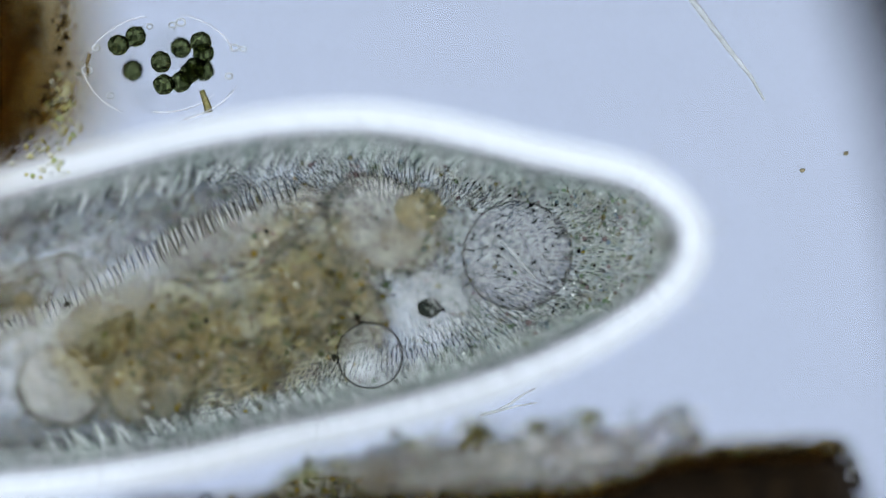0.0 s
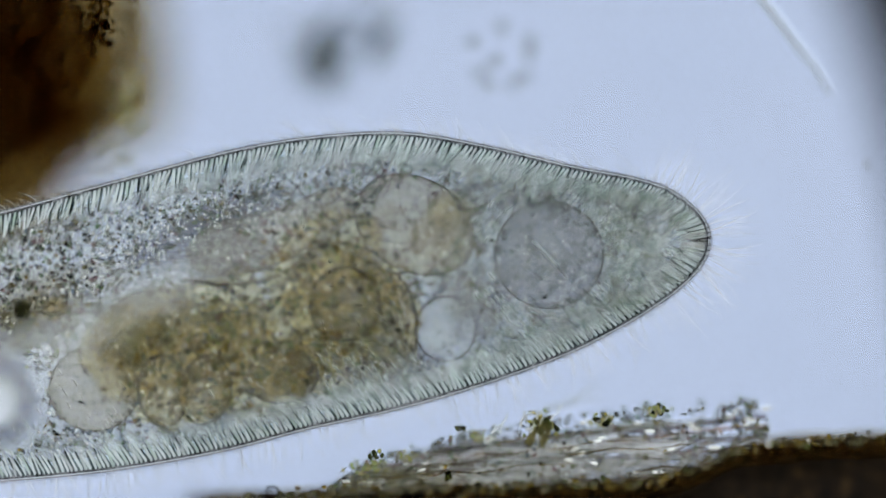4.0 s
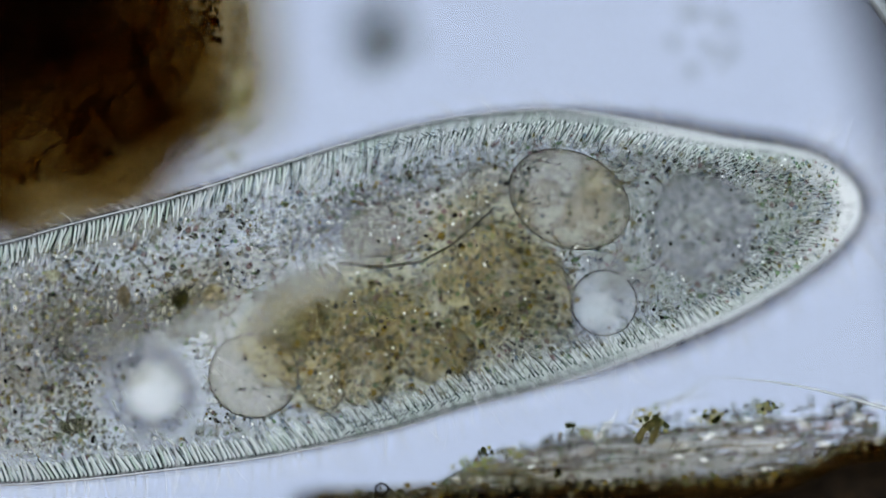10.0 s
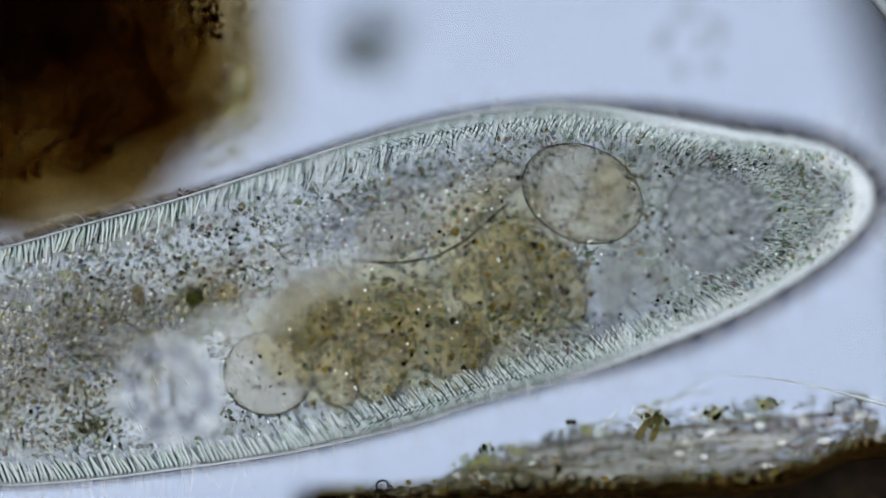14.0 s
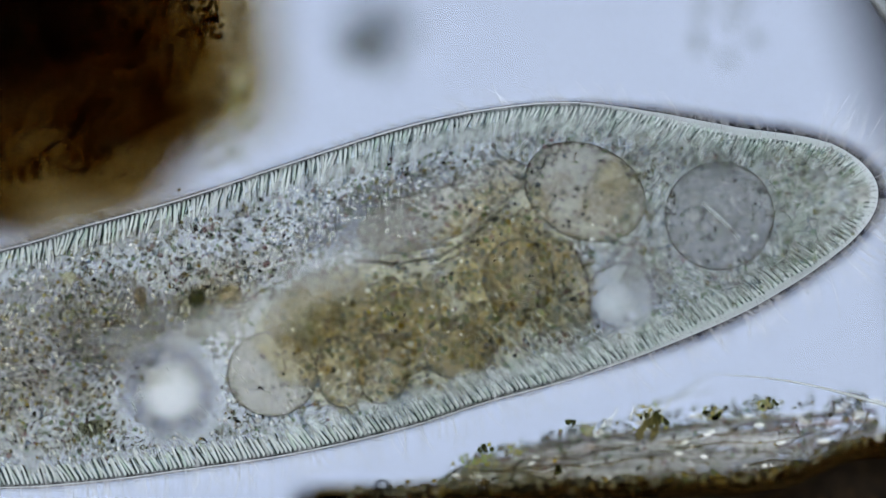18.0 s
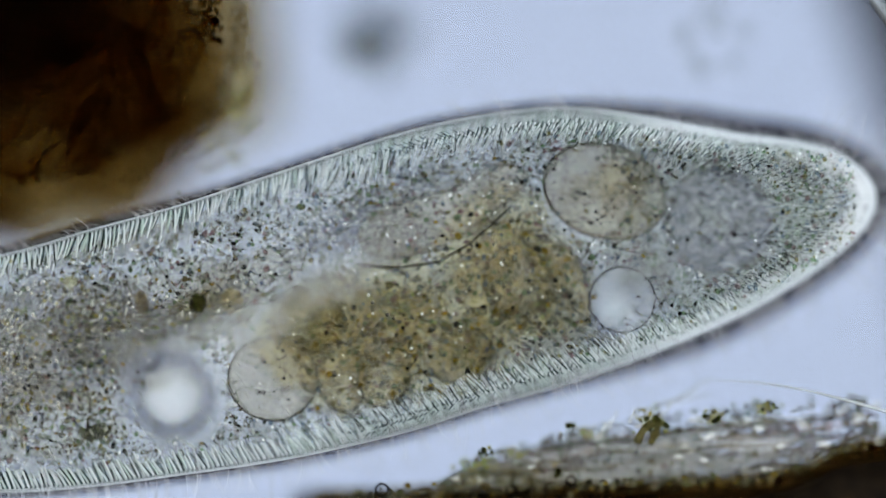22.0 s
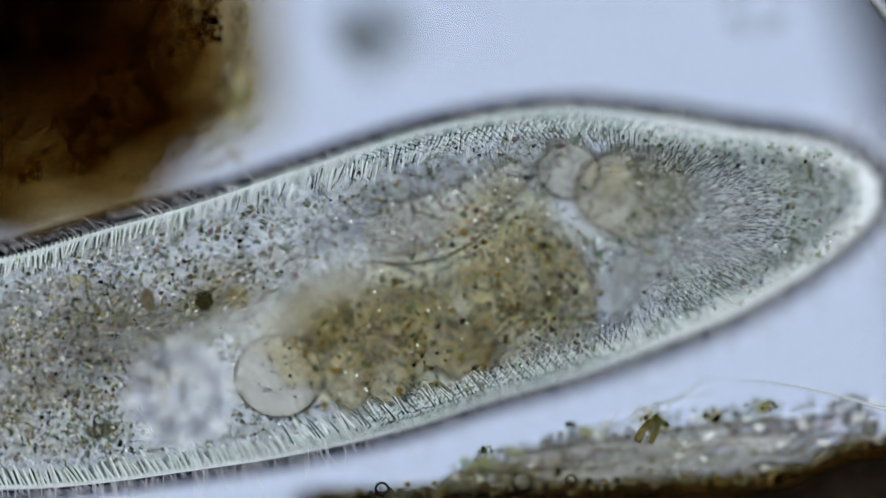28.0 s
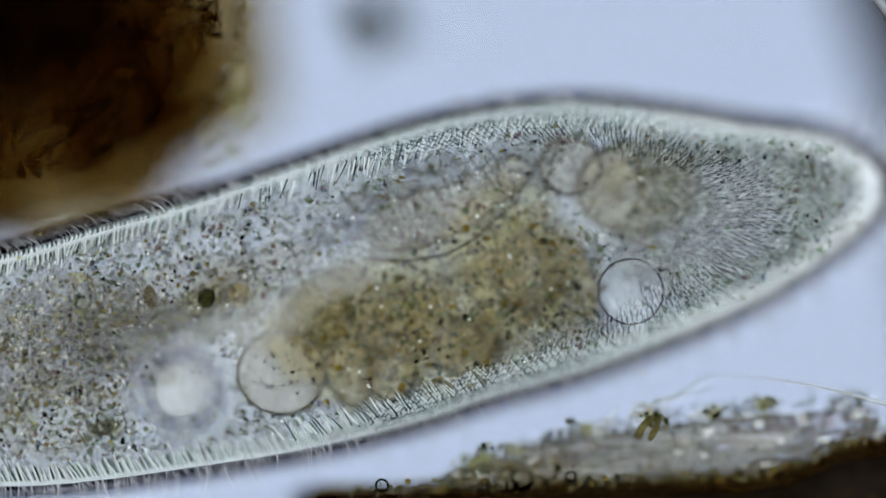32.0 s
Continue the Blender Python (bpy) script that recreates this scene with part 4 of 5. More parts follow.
ragged([(px, twig_top(px) + 146, 0.02, 142, 0.16) for px in range(520, 1800, 60)] + [(1820, 915, 0.02, 110, 0.11), (1848, 930, 0.02, 40, 0.05)], 320, 56, 0.13, 1.0, m_dark, "bark", "black ragged bark")
for i in range(130):
    px = rng.uniform(560, 1830)
    piece("bark_flake", rng.choice(hard), twig, spot(px, twig_top(px) + rng.uniform(6, 24), rng.uniform(0.06, 0.2)), rng.uniform(0.006, 0.018), rng.uniform(-20, 40), 0.7)
for i in range(110):
    px = rng.uniform(560, 1830)
    piece("bark_flake", rng.choice(soft if i % 6 else clear), twig, spot(px, twig_top(px) + rng.uniform(0, 16), rng.uniform(0.1, 0.24)), rng.uniform(0.004, 0.011), rng.uniform(-20, 40), 0.7)
EDGE = [(765, 0), (862, 58), (952, 76), (1132, 105), (1229, 115), (1366, 118), (1460, 92), (1556, 60), (1900, 40)]


def strip_height(px):
    """How far the pale shredded edge reaches above the bark."""
    h = 0.0
    for (x0, h0), (x1, h1) in zip(EDGE, EDGE[1:]):
        if x0 <= px <= x1:
            h = h0 + (h1 - h0) * (px - x0) / (x1 - x0)
    return h * (1 + 0.22 * noise.noise(Vector((px / 45, 3.0, 0))) + 0.12 * noise.noise(Vector((px / 14, 8.0, 0))))


for i in range(22):
    px = rng.uniform(770, 1280)
    ln, up = rng.uniform(140, 340), rng.uniform(0.05, 0.85)
    wide = rng.uniform(4, 9) if i % 3 else rng.uniform(9, 13)
    st = []
    for k in range(9):
        qx = min(px + ln * k / 8, 1556)
        st.append((qx, twig_top(qx) - up * strip_height(qx) * 0.9 + 3 * math.sin(k + i), 0.115 + 0.0035 * i, wide * math.sin(math.pi * (k + 0.6) / 9.2) + 1.0, 0.004 + 0.0004 * wide))
    ragged(st, 90, 10, 0.5, i * 5.0, m_fibre, "pale_shred", "glassy pale shred of plant wall")


def strand(px, py, qx, qy, r, z, mat, label=""):
    h = Heap()
    wob = rng.uniform(0, 6)
    h.tube([spot(px + (qx - px) * k / 12, py + (qy - py) * k / 12 + 3 * math.sin(k * 0.9 + wob), z) for k in range(13)], r, r * 0.6, 6)
    part("fibre", h.mesh("fibre", mat), twig, label)


for i in range(15):
    px = rng.uniform(800, 1150)
    py = twig_top(px) - 4 - rng.random() * 0.8 * strip_height(px)
    ln = rng.uniform(200, 400)
    strand(px, py, px + ln, py - ln * 0.10, rng.uniform(0.003, 0.008), rng.uniform(0.13, 0.195), m_fibre)
for i in range(34):
    px = rng.uniform(790, 1330)
    py = twig_top(px) - 6 - rng.random() * 0.85 * strip_height(px)
    ln = rng.uniform(60, 240)
    strand(px, py, px + ln, py - ln * rng.uniform(0.06, 0.13), rng.uniform(0.0009, 0.0018), rng.uniform(0.178, 0.208), m_debris if i % 3 else m_thread)
strand(880, 820, 1552, 748, 0.0035, 0.175, m_red_fibre, "thin reddish-brown fibre")
for dy, r in ((-14, 0.006), (16, 0.005), (34, 0.007)):
    strand(960, 806 + dy, 1550, 748 + dy, r, 0.165, m_shadow_fibre, "broad dull fibre band")
sprig = Heap()
sprig.tube([spot(1160, 719, 0.29), spot(1190, 712, 0.31), spot(1215, 698, 0.31), spot(1240, 680, 0.31), spot(1258, 672, 0.31)], 0.0032, 0.0012, 6)
sprig.tube([spot(1195, 711, 0.31), spot(1225, 703, 0.31), spot(1262, 697, 0.31)], 0.0022, 0.0010, 6)
part("sprig", sprig.mesh("sprig", m_thread), twig, "tiny forked grey-green sprig")
grit = Heap()
for i in range(2400):
    px = rng.uniform(775, 1553)
    u = rng.random() ** 0.8
    if noise.noise(Vector((px / 30, u * 3, 1.0))) < -0.12:
        continue
    py = twig_top(px) - 1.05 * u * strip_height(px)
    r = rng.uniform(0.0022, 0.0055)
    grit.add(*blob(spot(px, py, rng.uniform(0.14, 0.205)), r, r * rng.uniform(0.5, 1), r * 0.8, rng.uniform(0, 180), 0.4, 8.0, 1, i))
part("grit", grit.mesh("grit", m_clear_grain), twig, "glassy and olive grit on the shredded edge", "stuff")
olive = Heap()
for i in range(300):
    px = rng.uniform(775, 1553)
    r = rng.uniform(0.002, 0.0055)
    olive.add(*blob(spot(px, twig_top(px) - strip_height(px) * rng.random() ** 1.6, rng.uniform(0.16, 0.212)), r, r * rng.uniform(0.5, 1), r * 0.8, rng.uniform(0, 180), 0.4, 8.0, 1, i))
part("olive_grit", olive.mesh("olive_grit", m_grain), twig, "olive and amber grit on the shredded edge", "stuff")
# blurred highlights of the shredded edge, painted as white grains
glint_grit = Heap()
for i in range(60):
    px = rng.uniform(800, 1555)
    r = rng.uniform(0.002, 0.005)
    glint_grit.add(*blob(spot(px, twig_top(px) - strip_height(px) * rng.uniform(0.05, 0.95), rng.uniform(0.15, 0.205)), r * rng.uniform(1, 2.6), r * 0.7, r * 0.6, rng.uniform(-10, 25), 0.3, 8.0, 2, i))
part("glint_grit", glint_grit.mesh("glint_grit", m_bead), twig, "white grains painting the bright glints of the shredded edge", "stuff")
bark_grit = Heap()
for i in range(490):
    px = rng.uniform(620, 1830) if i < 420 else rng.uniform(815, 960)
    r = rng.uniform(0.0025, 0.0075)
    py, z = (twig_top(px) + rng.gauss(7, 6), rng.uniform(0.19, 0.26)) if i < 420 else (twig_top(px) - rng.uniform(0, 30), rng.uniform(0.28, 0.31))
    bark_grit.add(*blob(spot(px, py, z), r, r * rng.uniform(0.5, 1), r * 0.8, rng.uniform(0, 180), 0.5, 8.0, 1, i))
part("bark_grit", bark_grit.mesh("bark_grit", m_grain), twig, "dark, amber and olive grains along the bark's edge", "stuff")
dark_grit = Heap()
for cx, cy, sx, sy, k in [(1152, 752, 22, 14, 26), (1268, 738, 14, 7, 10), (1360, 722, 12, 8, 10), (1010, 752, 8, 6, 5), (856, 800, 14, 4, 8), (990, 835, 10, 8, 6)]:
    for i in range(k):
        r = rng.uniform(0.003, 0.0062)
        dark_grit.add(*blob(spot(rng.gauss(cx, sx * 0.6), rng.gauss(cy, sy * 0.7), rng.uniform(0.18, 0.23)), r, r * 0.8, r * 0.8, rng.uniform(0, 180), 0.4, 8.0, 2, i))
crystals = Heap()
for cx, cy, sx, sy, k in [(1150, 748, 24, 18, 90), (1262, 738, 16, 10, 50), (1355, 722, 16, 9, 45), (1040, 765, 14, 8, 24), (850, 822, 30, 12, 60), (905, 802, 24, 9, 34)]:
    for i in range(k):
        r = rng.uniform(0.0020, 0.0052)
        crystals.add(*blob(spot(rng.gauss(cx, sx * 0.6), rng.gauss(cy, sy * 0.6), rng.uniform(0.17, 0.215)), r, r * rng.uniform(0.6, 1), r * 0.9, rng.uniform(0, 180), 0.4, 8.0, 2, i))
part("crystal_grit", crystals.mesh("crystal_grit", m_crystal), twig, "yellow-green and clear crystal grains in heaps", "stuff")
for i in range(9):
    px = rng.uniform(1040, 1190)
    py = twig_top(px) - strip_height(px) + 6
    strand(px, py, px + rng.uniform(8, 26), py - rng.uniform(14, 34), 0.0026, 0.215, m_faint_rod, "short glassy rod on the shredded edge")
for px, py, r in [(676, 868, 0.011), (924, 856, 0.017), (905, 868, 0.010), (1010, 852, 0.009)]:
    spore = Heap()
    spore.tube([spot(px + 1000 * r * math.cos(k * math.pi / 12), py + 1000 * r * math.sin(k * math.pi / 12), 0.255) for k in range(25)], r * 0.2, r * 0.2, 6)
    part("spore", spore.mesh("spore", m_speck), twig, "small dark-walled round spore on the bark")
part("dark_grit", dark_grit.mesh("dark_grit", m_alga), twig, "dark green grains in small heaps", "stuff")
hook = Heap()
hook.tube([spot(*p) for p in [(1128, 782, 0.24), (1136, 766, 0.25), (1152, 748, 0.26), (1165, 752, 0.26), (1160, 768, 0.255), (1150, 786, 0.25)]], 0.0075, 0.005, 8)
tagged(new("amber_hook", hook.mesh("amber_hook", m_hook)), "bent amber glassy sliver stuck on the twig", "crystal sliver")
for px, py in [(1731, 286), (1808, 256)]:
    v, f = blob(Vector((0, 0, 0)), 0.005, 0.004, 0.004, 20, 0.3, 8.0, 2, px)
    sp = tagged(new("speck", mesh_from("speck", v, f, m_crumb)), "tiny dark speck adrift in clear water", "speck", group="drifting specks")
    sp.location = spot(px, py, 0.31)
thread = Heap()
thread.tube([Vector((0.62 * k / 24, 0.011 * math.sin(k * 0.27) - 0.008 * (k / 24) ** 2, 0)) for k in range(25)], 0.0003, 0.0062, 8)
filament = tagged(new("filament", thread.mesh("filament", m_thread)), "thin grey-green tapering thread that drifts in beside the twig", "algal thread")
needle = Heap()
needle.tube([spot(1500, -70, 0.30), spot(1540, -10, 0.30), spot(1600, 70, 0.31), spot(1640, 120, 0.31), spot(1664, 162, 0.31)], 0.007, 0.0024, 8)
tagged(new("glassy_needle", needle.mesh("glassy_needle", m_thread)), "thin pale glassy needle adrift in the water", "needle")

# ---- drifting colonies ----
def colony(name, label, mat, cells, r, lump=0.15):
    root = tagged(new(name), label, "algae colony")
    for i, (x, y, z) in enumerate(cells):
        v, f = blob(Vector((0, 0, 0)), r, r * 0.95, r * 0.9, i * 40, lump, 14.0, 4, i + 1)
        ob = part("cell", mesh_from("cell", v, f, mat), root)
        ob.location = (x, y, z)
    return root


green = colony("green_colony", "cluster of round dark green algal cells", m_colony,
               [(-0.075, 0.035, 0), (-0.045, 0.05, 0.01), (-0.05, -0.01, -0.03), (0.0, 0.005, 0.0), (0.035, 0.03, 0.02), (0.07, 0.04, 0), (0.075, 0.02, 0.01),
                (0.06, -0.005, 0), (0.075, -0.01, 0.02), (0.005, -0.035, 0.0), (0.035, -0.03, 0.0), (0.05, -0.015, -0.01)], 0.019, 0.12)
drop = Heap()
drop.tube([Vector((0.072, -0.045, 0.0)), Vector((0.078, -0.062, 0.0)), Vector((0.083, -0.076, 0.0)), Vector((0.084, -0.084, 0.0))], 0.005, 0.008, 8)
part("stalk_drop", drop.mesh("stalk_drop", m_hook), green, "pale stalked drop with a green end")
sliver = Heap()
sliver.tube([Vector((-0.128, 0.02, 0.01)), Vector((-0.132, 0.0, 0.01)), Vector((-0.129, -0.02, 0.01))], 0.004, 0.002, 6)
part("sliver", sliver.mesh("sliver", m_debris), green, "small dark grey sliver")
for k, (a0, a1, r) in enumerate([(0.3, 1.3, 0.115), (1.8, 2.9, 0.11), (3.3, 4.2, 0.12), (4.6, 5.6, 0.105), (5.0, 5.9, 0.125)]):
    th = Heap()
    th.tube([Vector((r * 1.15 * math.cos(a0 + (a1 - a0) * i / 8), r * 0.8 * math.sin(a0 + (a1 - a0) * i / 8), 0.02 * math.sin(i + k))) for i in range(9)], 0.0014, 0.0008, 5)
    part("slime_thread", th.mesh("slime_thread", m_cilia), green, "faint clear slime thread")
for k, (x, y, r) in enumerate([(-0.13, -0.01, 0.009), (-0.115, 0.03, 0.006), (0.13, 0.03, 0.007), (0.145, 0.028, 0.005), (0.02, 0.07, 0.006), (0.035, 0.075, 0.008), (-0.02, 0.068, 0.005), (0.12, -0.02, 0.006), (-0.09, -0.055, 0.006)]):
    th = Heap()
    th.tube([Vector((x + r * math.cos(i * math.pi / 8), y + r * 0.8 * math.sin(i * math.pi / 8), 0.01)) for i in range(17)], 0.0016, 0.0016, 5)
    part("slime_bubble", th.mesh("slime_bubble", m_thread), green, "tiny clear bubble in the slime")
pale = colony("pale_colony", "ring of faint colourless algal cells", m_pale,
              [((0.045 + 0.02 * rng.random()) * math.cos(a), (0.04 + 0.025 * rng.random()) * math.sin(a), rng.uniform(-0.02, 0.02)) for a in [0.2, 1.2, 1.6, 2.5, 3.0, 3.9, 4.3, 5.4]] + [(0.01, 0.015, 0.02)], 0.012)


# ---- what moves ----
def stage_at(t):
    for (t0, x0, y0, z0), (t1, x1, y1, z1) in zip(STAGE, STAGE[1:]):
        if t <= t1:
            u = (t - t0) / (t1 - t0)
            return x0 + (x1 - x0) * u, y0 + (y1 - y0) * u
    return STAGE[-1][1], STAGE[-1][2]


def motions():
    walk(field_stop, [(t, pose(x - 1.735, y - 0.45, -0.55)) for t, x, y, z in STAGE])
    rows = []
    # the tip dips as the animal presses on: seconds, degrees
    dips = [(0.0, 0.0), (5.5, 0.0), (6.0, 0.2), (7.0, 1.5), (9.0, 2.8), (11.0, 3.6), (14.5, 3.6), (16.5, 2.4), (18.0, 1.4), (19.0, 1.0), (21.0, 1.0), (21.5, 2.4), (22.0, 3.4), (25.5, 3.9), (28.0, 4.2), (32.0, 4.2)]

    def dip_at(t):
        for (t0, a), (t1, b) in zip(dips, dips[1:]):
            if t <= t1:
                return a + (b - a) * (t - t0) / (t1 - t0)
        return dips[-1][1]

    def sharp(t, x):
        """The height in the ciliate's own space that lies in the focal plane at x."""
        for (t0, _, _, z0), (t1, _, _, z1) in zip(STAGE, STAGE[1:]):
            if t <= t1:
                break
        return z0 + (z1 - z0) * (t - t0) / (t1 - t0) - MID + (x + 0.45) * math.tan(radians(dip_at(t)))

    for t, dx, dy, turn in [
            (0.0, -353, 34, -3.2), (0.2, -372, 44, -3.0), (0.5, -387, 51, -2.9), (1.0, -410, 55, -2.9), (1.5, -426, 62, -2.9), (2.0, -429, 60, -2.9), (2.5, -420, 59, -2.9),
            (3.0, -408, 55, -2.9), (3.5, -365, 48, -2.8), (4.5, -210, 30, -2.3), (5.5, -70, 17, -1.9), (6.0, -58, 17, -1.8), (7.0, -44, 14, -1.4),
            (8.0, -33, 12, -1.1), (9.0, -27, 9, -0.8), (10.0, -20, 5, -0.5), (11.0, -13, 5, -0.3), (12.0, -4, 1, -0.1), (13.0, 0, 0, 0), (14.5, 7, -2, 0.2),
            (16.5, 11, -2, 0.3), (19.0, 12, -1, 0.5), (21.0, 12, 0, 0.5), (21.5, 10, 5, 0.5), (23.0, 14, 4, 0.5), (25.0, 19, 4, 0.6), (27.5, 21, 1, 0.7),
            (30.0, 21, 0, 0.8), (31.0, 22, -3, 0.8), (32.0, 25, -6, 0.9)]:
        cx, cy = stage_at(t)
        rows.append((t, pose(PIVOT.x + dx / 1000 + cx, PIVOT.y - dy / 1000 + cy, MID - 0.45 * math.tan(radians(dip_at(t))), 0, dip_at(t), turn)))
    walk(ciliate, rows)
    for ob, track in ((rear_pump, REAR), (front_pump, FRONT)):
        x, y = ob.location.x, ob.location.y
        aside = [(t, max(0.0, 1 - t / 0.8) if ob is front_pump else 0.0) for t, tilt in track]
        walk(ob, [(t, pose(x - 0.074 * k, y - 0.052 * k, (max(0.058, min(0.10, sharp(t, x))) if ob is front_pump else (0.098 if t < 15 else 0.07)) - 0.0019 * tilt, 0, tilt, 0)) for (t, tilt), (_, k) in zip(track, aside)])
    x, y = tip_round.location.x, tip_round.location.y
    walk(tip_round, [(t, pose(x, y, min(0.09, sharp(t, x) - low))) for t, low in [
        (0.0, 0.0), (0.2, 0.0), (0.5, 0.0), (1.0, 0.0), (6.0, 0.0), (7.0, 0.06), (9.0, 0.08), (11.0, 0.10), (14.5, 0.10), (16.5, 0.05), (18.0, 0.0), (19.0, -0.012), (21.0, -0.012), (21.7, 0.05), (22.5, 0.10), (25.0, 0.15), (28.0, 0.18), (32.0, 0.18)]])
    x, y = front_vac.location.x, front_vac.location.y
    walk(front_vac, [(t, pose(x + dx, y + dy, min(0.10, sharp(t, x)) - low, 0, 0, turn)) for t, dx, dy, low, turn in [
        (0.0, 0.0, 0.0, 0.08, 0), (0.5, 0.0, 0.0, 0.0, 0), (6.0, 0.0, 0.0, 0.0, 0), (7.0, 0.0, 0.0, 0.0, 0), (9.0, 0.0, 0.0, 0.0, 0), (11.0, 0.0, 0.0, 0.0, 0), (14.5, 0.0, 0.0, 0.0, 0), (19.0, 0.004, 0.004, 0.0, 0),
        (21.0, 0.02, 0.01, 0.01, 0), (22.5, 0.045, 0.01, 0.02, 10), (24.0, 0.07, 0.0, 0.03, 20), (25.5, 0.075, -0.005, 0.04, 25), (27.5, 0.085, 0.0, 0.08, 25), (32.0, 0.085, 0.0, 0.08, 25)]])
    walk(late_vac, [(t, Matrix.Translation(late_vac.location) @ pose(-0.10 * k, -0.13 * k, -0.13 * k)) for t, k in [(0.0, 1.0), (24.0, 1.0), (26.5, 0.4), (27.8, 0.0), (32.0, 0.0)]])
    # the painted bright rim rises under the skin and sinks again
    for ob in bright_rim:
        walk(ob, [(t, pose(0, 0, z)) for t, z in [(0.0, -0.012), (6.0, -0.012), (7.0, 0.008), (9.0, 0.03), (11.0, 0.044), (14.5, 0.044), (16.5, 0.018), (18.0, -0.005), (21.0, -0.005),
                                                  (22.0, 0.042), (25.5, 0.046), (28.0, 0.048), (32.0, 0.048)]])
    for ob in [dark_disc] + pale_patches:
        x, y, top = ob.location
        walk(ob, [(t, pose(x, y, z)) for t, z in [(0.0, top), (0.2, top - 0.01), (0.8, -0.08), (32.0, -0.10)]])
    # seconds, how far the painted bands turn out at the snout, above and below
    band_turns = [(0.0, 0.0, 0.0, 0.0), (6.0, 0.04, 0.02, 0.02), (6.6, 0.2, 0.02, 0.02), (7.0, 0.4, 0.02, 0.02), (9.0, 0.55, 0.05, 0.05), (10.5, 0.6, 0.05, 0.05), (11.0, 0.85, 0.25, 0.25), (14.5, 0.85, 0.2, 0.25),
             (16.5, 0.6, 0.08, 0.1), (18.0, 0.45, 0.02, 0.05), (19.0, 0.35, 0.02, 0.02), (21.0, 0.3, 0.02, 0.02), (22.0, 0.9, 0.3, 0.4), (25.5, 0.95, 0.4, 0.45), (27.5, 1.0, 0.75, 0.75), (32.0, 1.0, 0.85, 0.85)]
    for (ob, mid, hinge, turn, x, up), soft, sink in [(r, 1.0, 0.06) for r in dark_bands] + [(r, 0.28, 0.0) for r in bright_bands]:
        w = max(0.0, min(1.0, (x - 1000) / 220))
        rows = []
        for t, tip, above, below in band_turns:
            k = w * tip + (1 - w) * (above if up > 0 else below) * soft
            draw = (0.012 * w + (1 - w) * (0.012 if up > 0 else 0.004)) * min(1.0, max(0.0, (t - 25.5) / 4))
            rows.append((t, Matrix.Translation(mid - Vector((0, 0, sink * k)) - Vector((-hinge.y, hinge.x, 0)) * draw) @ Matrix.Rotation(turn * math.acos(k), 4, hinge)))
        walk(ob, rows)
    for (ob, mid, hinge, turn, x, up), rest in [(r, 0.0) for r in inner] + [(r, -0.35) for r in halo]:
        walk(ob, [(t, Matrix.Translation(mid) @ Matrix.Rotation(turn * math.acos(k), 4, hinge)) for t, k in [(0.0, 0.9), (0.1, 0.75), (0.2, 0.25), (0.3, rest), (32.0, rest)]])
    at = [(0.0, 2300, 560, 14), (4.5, 2200, 560, 14), (5.5, 1800, 600, 14), (6.2, 1600, 620, 15), (6.6, 1380, 680, 15.5), (7.0, 1178, 722, 15.5), (7.5, 1150, 692, 5), (8.0, 1122, 712, -1), (8.5, 1200, 684, -6), (9.0, 1232, 668, -8), (10.0, 1240, 668, -8.5),
          (21.0, 1240, 668, -8.5), (22.0, 1236, 672, -8.5), (32.0, 1244, 672, -8)]
    walk(filament, [(t, Matrix.Translation(spot(px, py, 0.17 + 0.03 * min(1.0, max(0.0, (t - 7.5) / 1.5)))) @ pose(0, 0, 0, 0, -5, a)) for t, px, py, a in at])
    for ob in canals:
        out = (ob.location - rear_pump.location).xy.normalized()
        x, y = rear_pump.location.x, rear_pump.location.y
        walk(ob, [(t, pose(x + out.x * k, y + out.y * k, 0.11 if k > 0.06 else 0.0)) for t, k in SPREAD])
    for ob, track in ((green, GREEN), (pale, PALE)):
        rows = []
        for t, px, py, z, turn in track:
            cx, cy = stage_at(t)
            rows.append((t, Matrix.Translation(spot(px, py, z) + Vector((cx, cy, 0))) @ pose(0, 0, 0, 0, 70 * min(1.0, max(0.0, (t - 3.0) / 3.0)) if ob is green else 0, turn)))
        walk(ob, rows)


# the pumping vacuoles turn on edge as they empty, while their canals part
REAR = [(0, 0), (5, 0), (12.8, 0), (13.4, 50), (13.9, 80), (15.0, 80), (16.0, 70), (16.6, 40), (17.5, 0), (25.5, 0), (26.2, 50), (26.7, 80), (29.0, 80), (31.0, 70), (31.6, 40), (32.0, 15)]
FRONT = [(0, 0), (0.2, 25), (0.6, 80), (1.4, 80), (2.0, 40), (4.0, 20), (6.5, 0), (11.3, 0), (11.9, 45), (12.4, 80), (15, 80), (15.8, 45), (16.5, 0), (25.6, 0), (26.3, 50), (26.8, 80), (29.0, 80), (29.4, 50), (29.8, 0), (32.0, 0)]
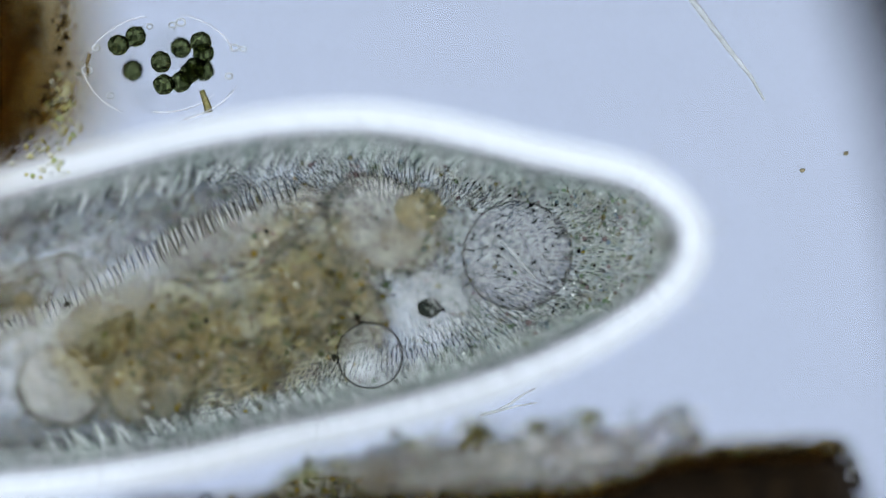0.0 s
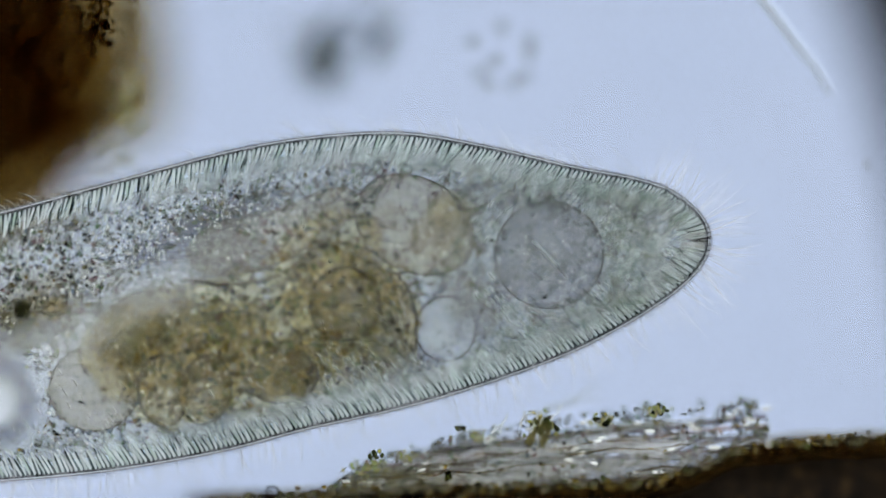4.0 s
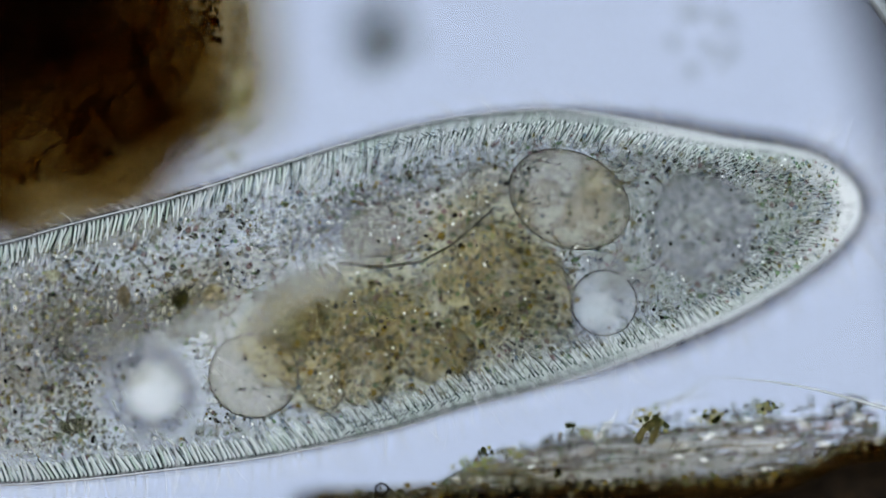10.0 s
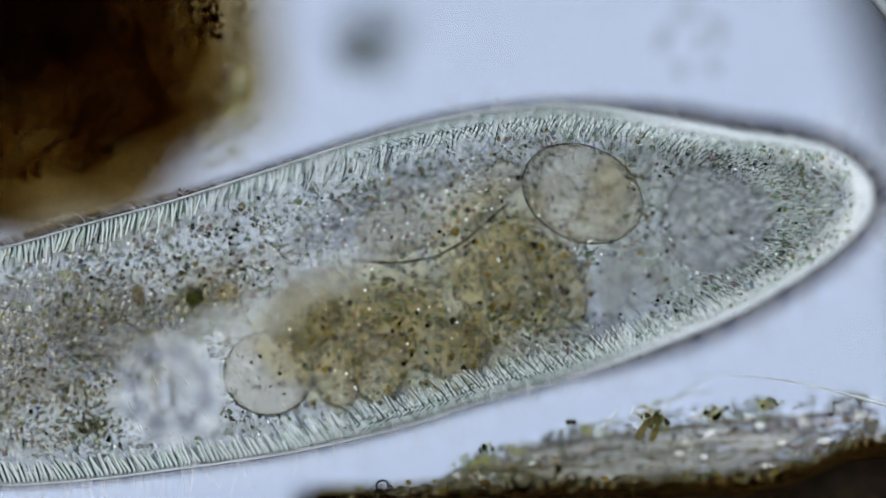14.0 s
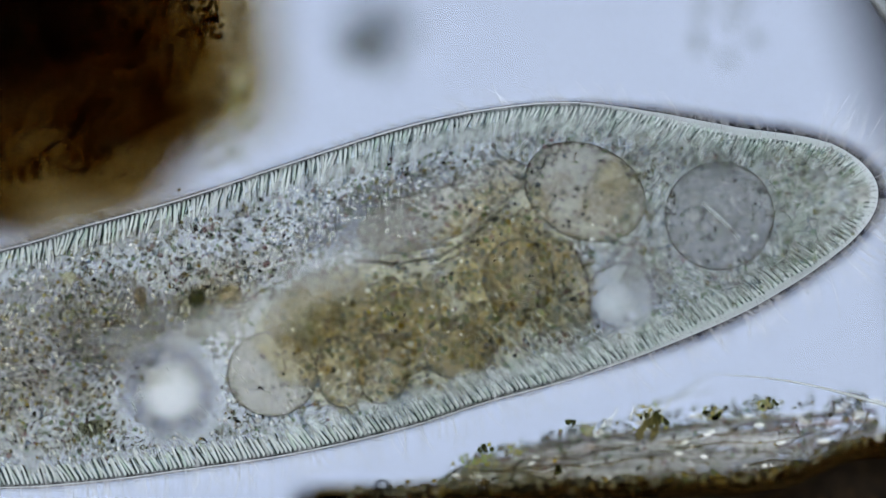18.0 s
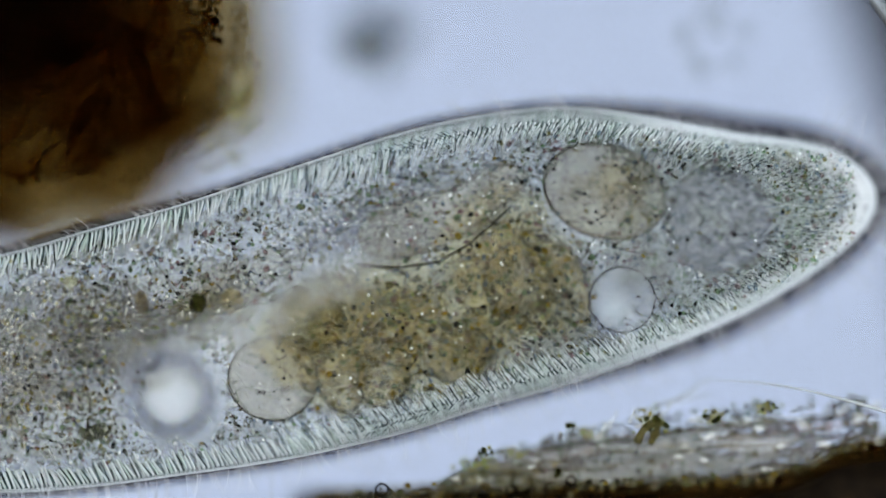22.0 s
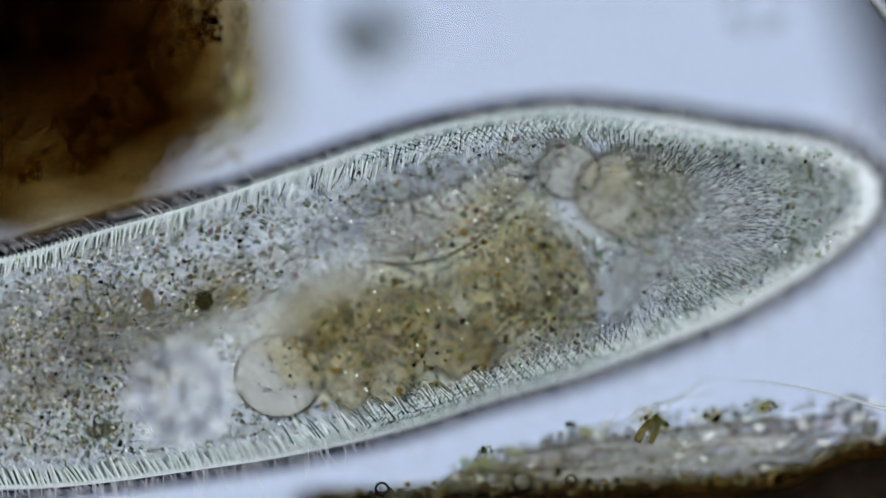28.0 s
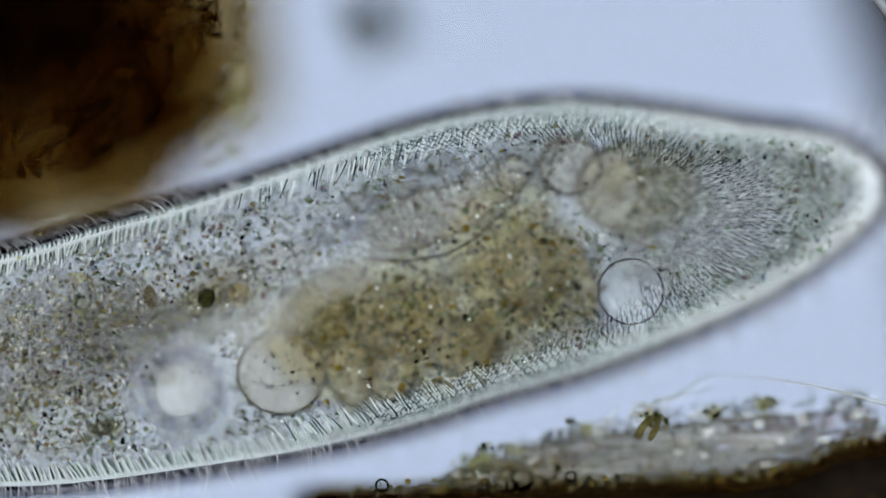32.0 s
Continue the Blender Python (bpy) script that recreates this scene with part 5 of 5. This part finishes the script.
# seconds, how far the canals' ends lie from the rear vacuole
SPREAD = [(0, 0.02), (9.0, 0.025), (11.0, 0.05), (12.0, 0.08), (13.0, 0.092), (13.6, 0.085), (14.2, 0.066), (15.5, 0.066), (16.6, 0.08), (17.3, 0.07), (18.0, 0.03), (20.0, 0.02), (25.2, 0.02), (25.8, 0.08), (26.4, 0.09), (26.9, 0.064), (30.6, 0.066), (31.4, 0.085), (32.0, 0.04)]
# seconds, place in the view, height, turn
GREEN = [(0.0, 285, 115, 0.31, 0), (0.2, 285, 117, 0.20, -4), (0.5, 285, 120, 0.06, -10), (1.0, 290, 115, 0.02, -20), (1.5, 365, 130, -0.03, -30), (2.0, 560, 80, -0.07, -30), (2.5, 400, 70, -0.09, -90), (3.0, 360, 100, -0.10, -110),
         (3.5, 545, 90, -0.11, -130), (5.5, 800, 30, -0.17, -160), (6.0, 760, 40, -0.17, -160), (7.0, 780, 40, -0.17, -170), (8.0, 750, 30, -0.17, -180), (9.0, 745, 40, -0.17, -190), (10.0, 680, 60, -0.18, -210), (11.0, 670, 75, -0.18, -230),
         (13.0, 660, 80, -0.18, -250), (19.0, 670, 70, -0.18, -260), (23.0, 670, 75, -0.18, -270), (28.0, 660, 70, -0.19, -290), (32.0, 665, 50, -0.19, -300)]
PALE = [(0.0, 285, 130, 0.05, 0), (0.9, 300, 90, 0.04, 20), (1.6, 270, 185, 0.03, 40), (2.0, 340, 190, 0.06, 60), (2.5, 650, 85, 0.15, 90), (3.0, 690, 85, 0.12, 110), (3.5, 825, 110, 0.08, 130), (5.5, 1090, 60, 0.0, 180),
        (6.0, 1080, 85, -0.02, 190), (7.0, 1245, 105, 0.02, 210), (9.0, 1220, 90, 0.03, 230), (11.0, 1265, 50, 0.02, 260), (13.0, 1205, 80, 0.03, 290), (17.0, 1300, 30, 0.0, 330), (19.0, 1250, 70, 0.0, 340), (23.0, 1270, 70, 0.0, 380),
        (25.0, 1310, 50, 0.0, 400), (27.5, 1330, 15, 0.0, 430), (32.0, 1420, -90, 0.0, 480)]

motions()
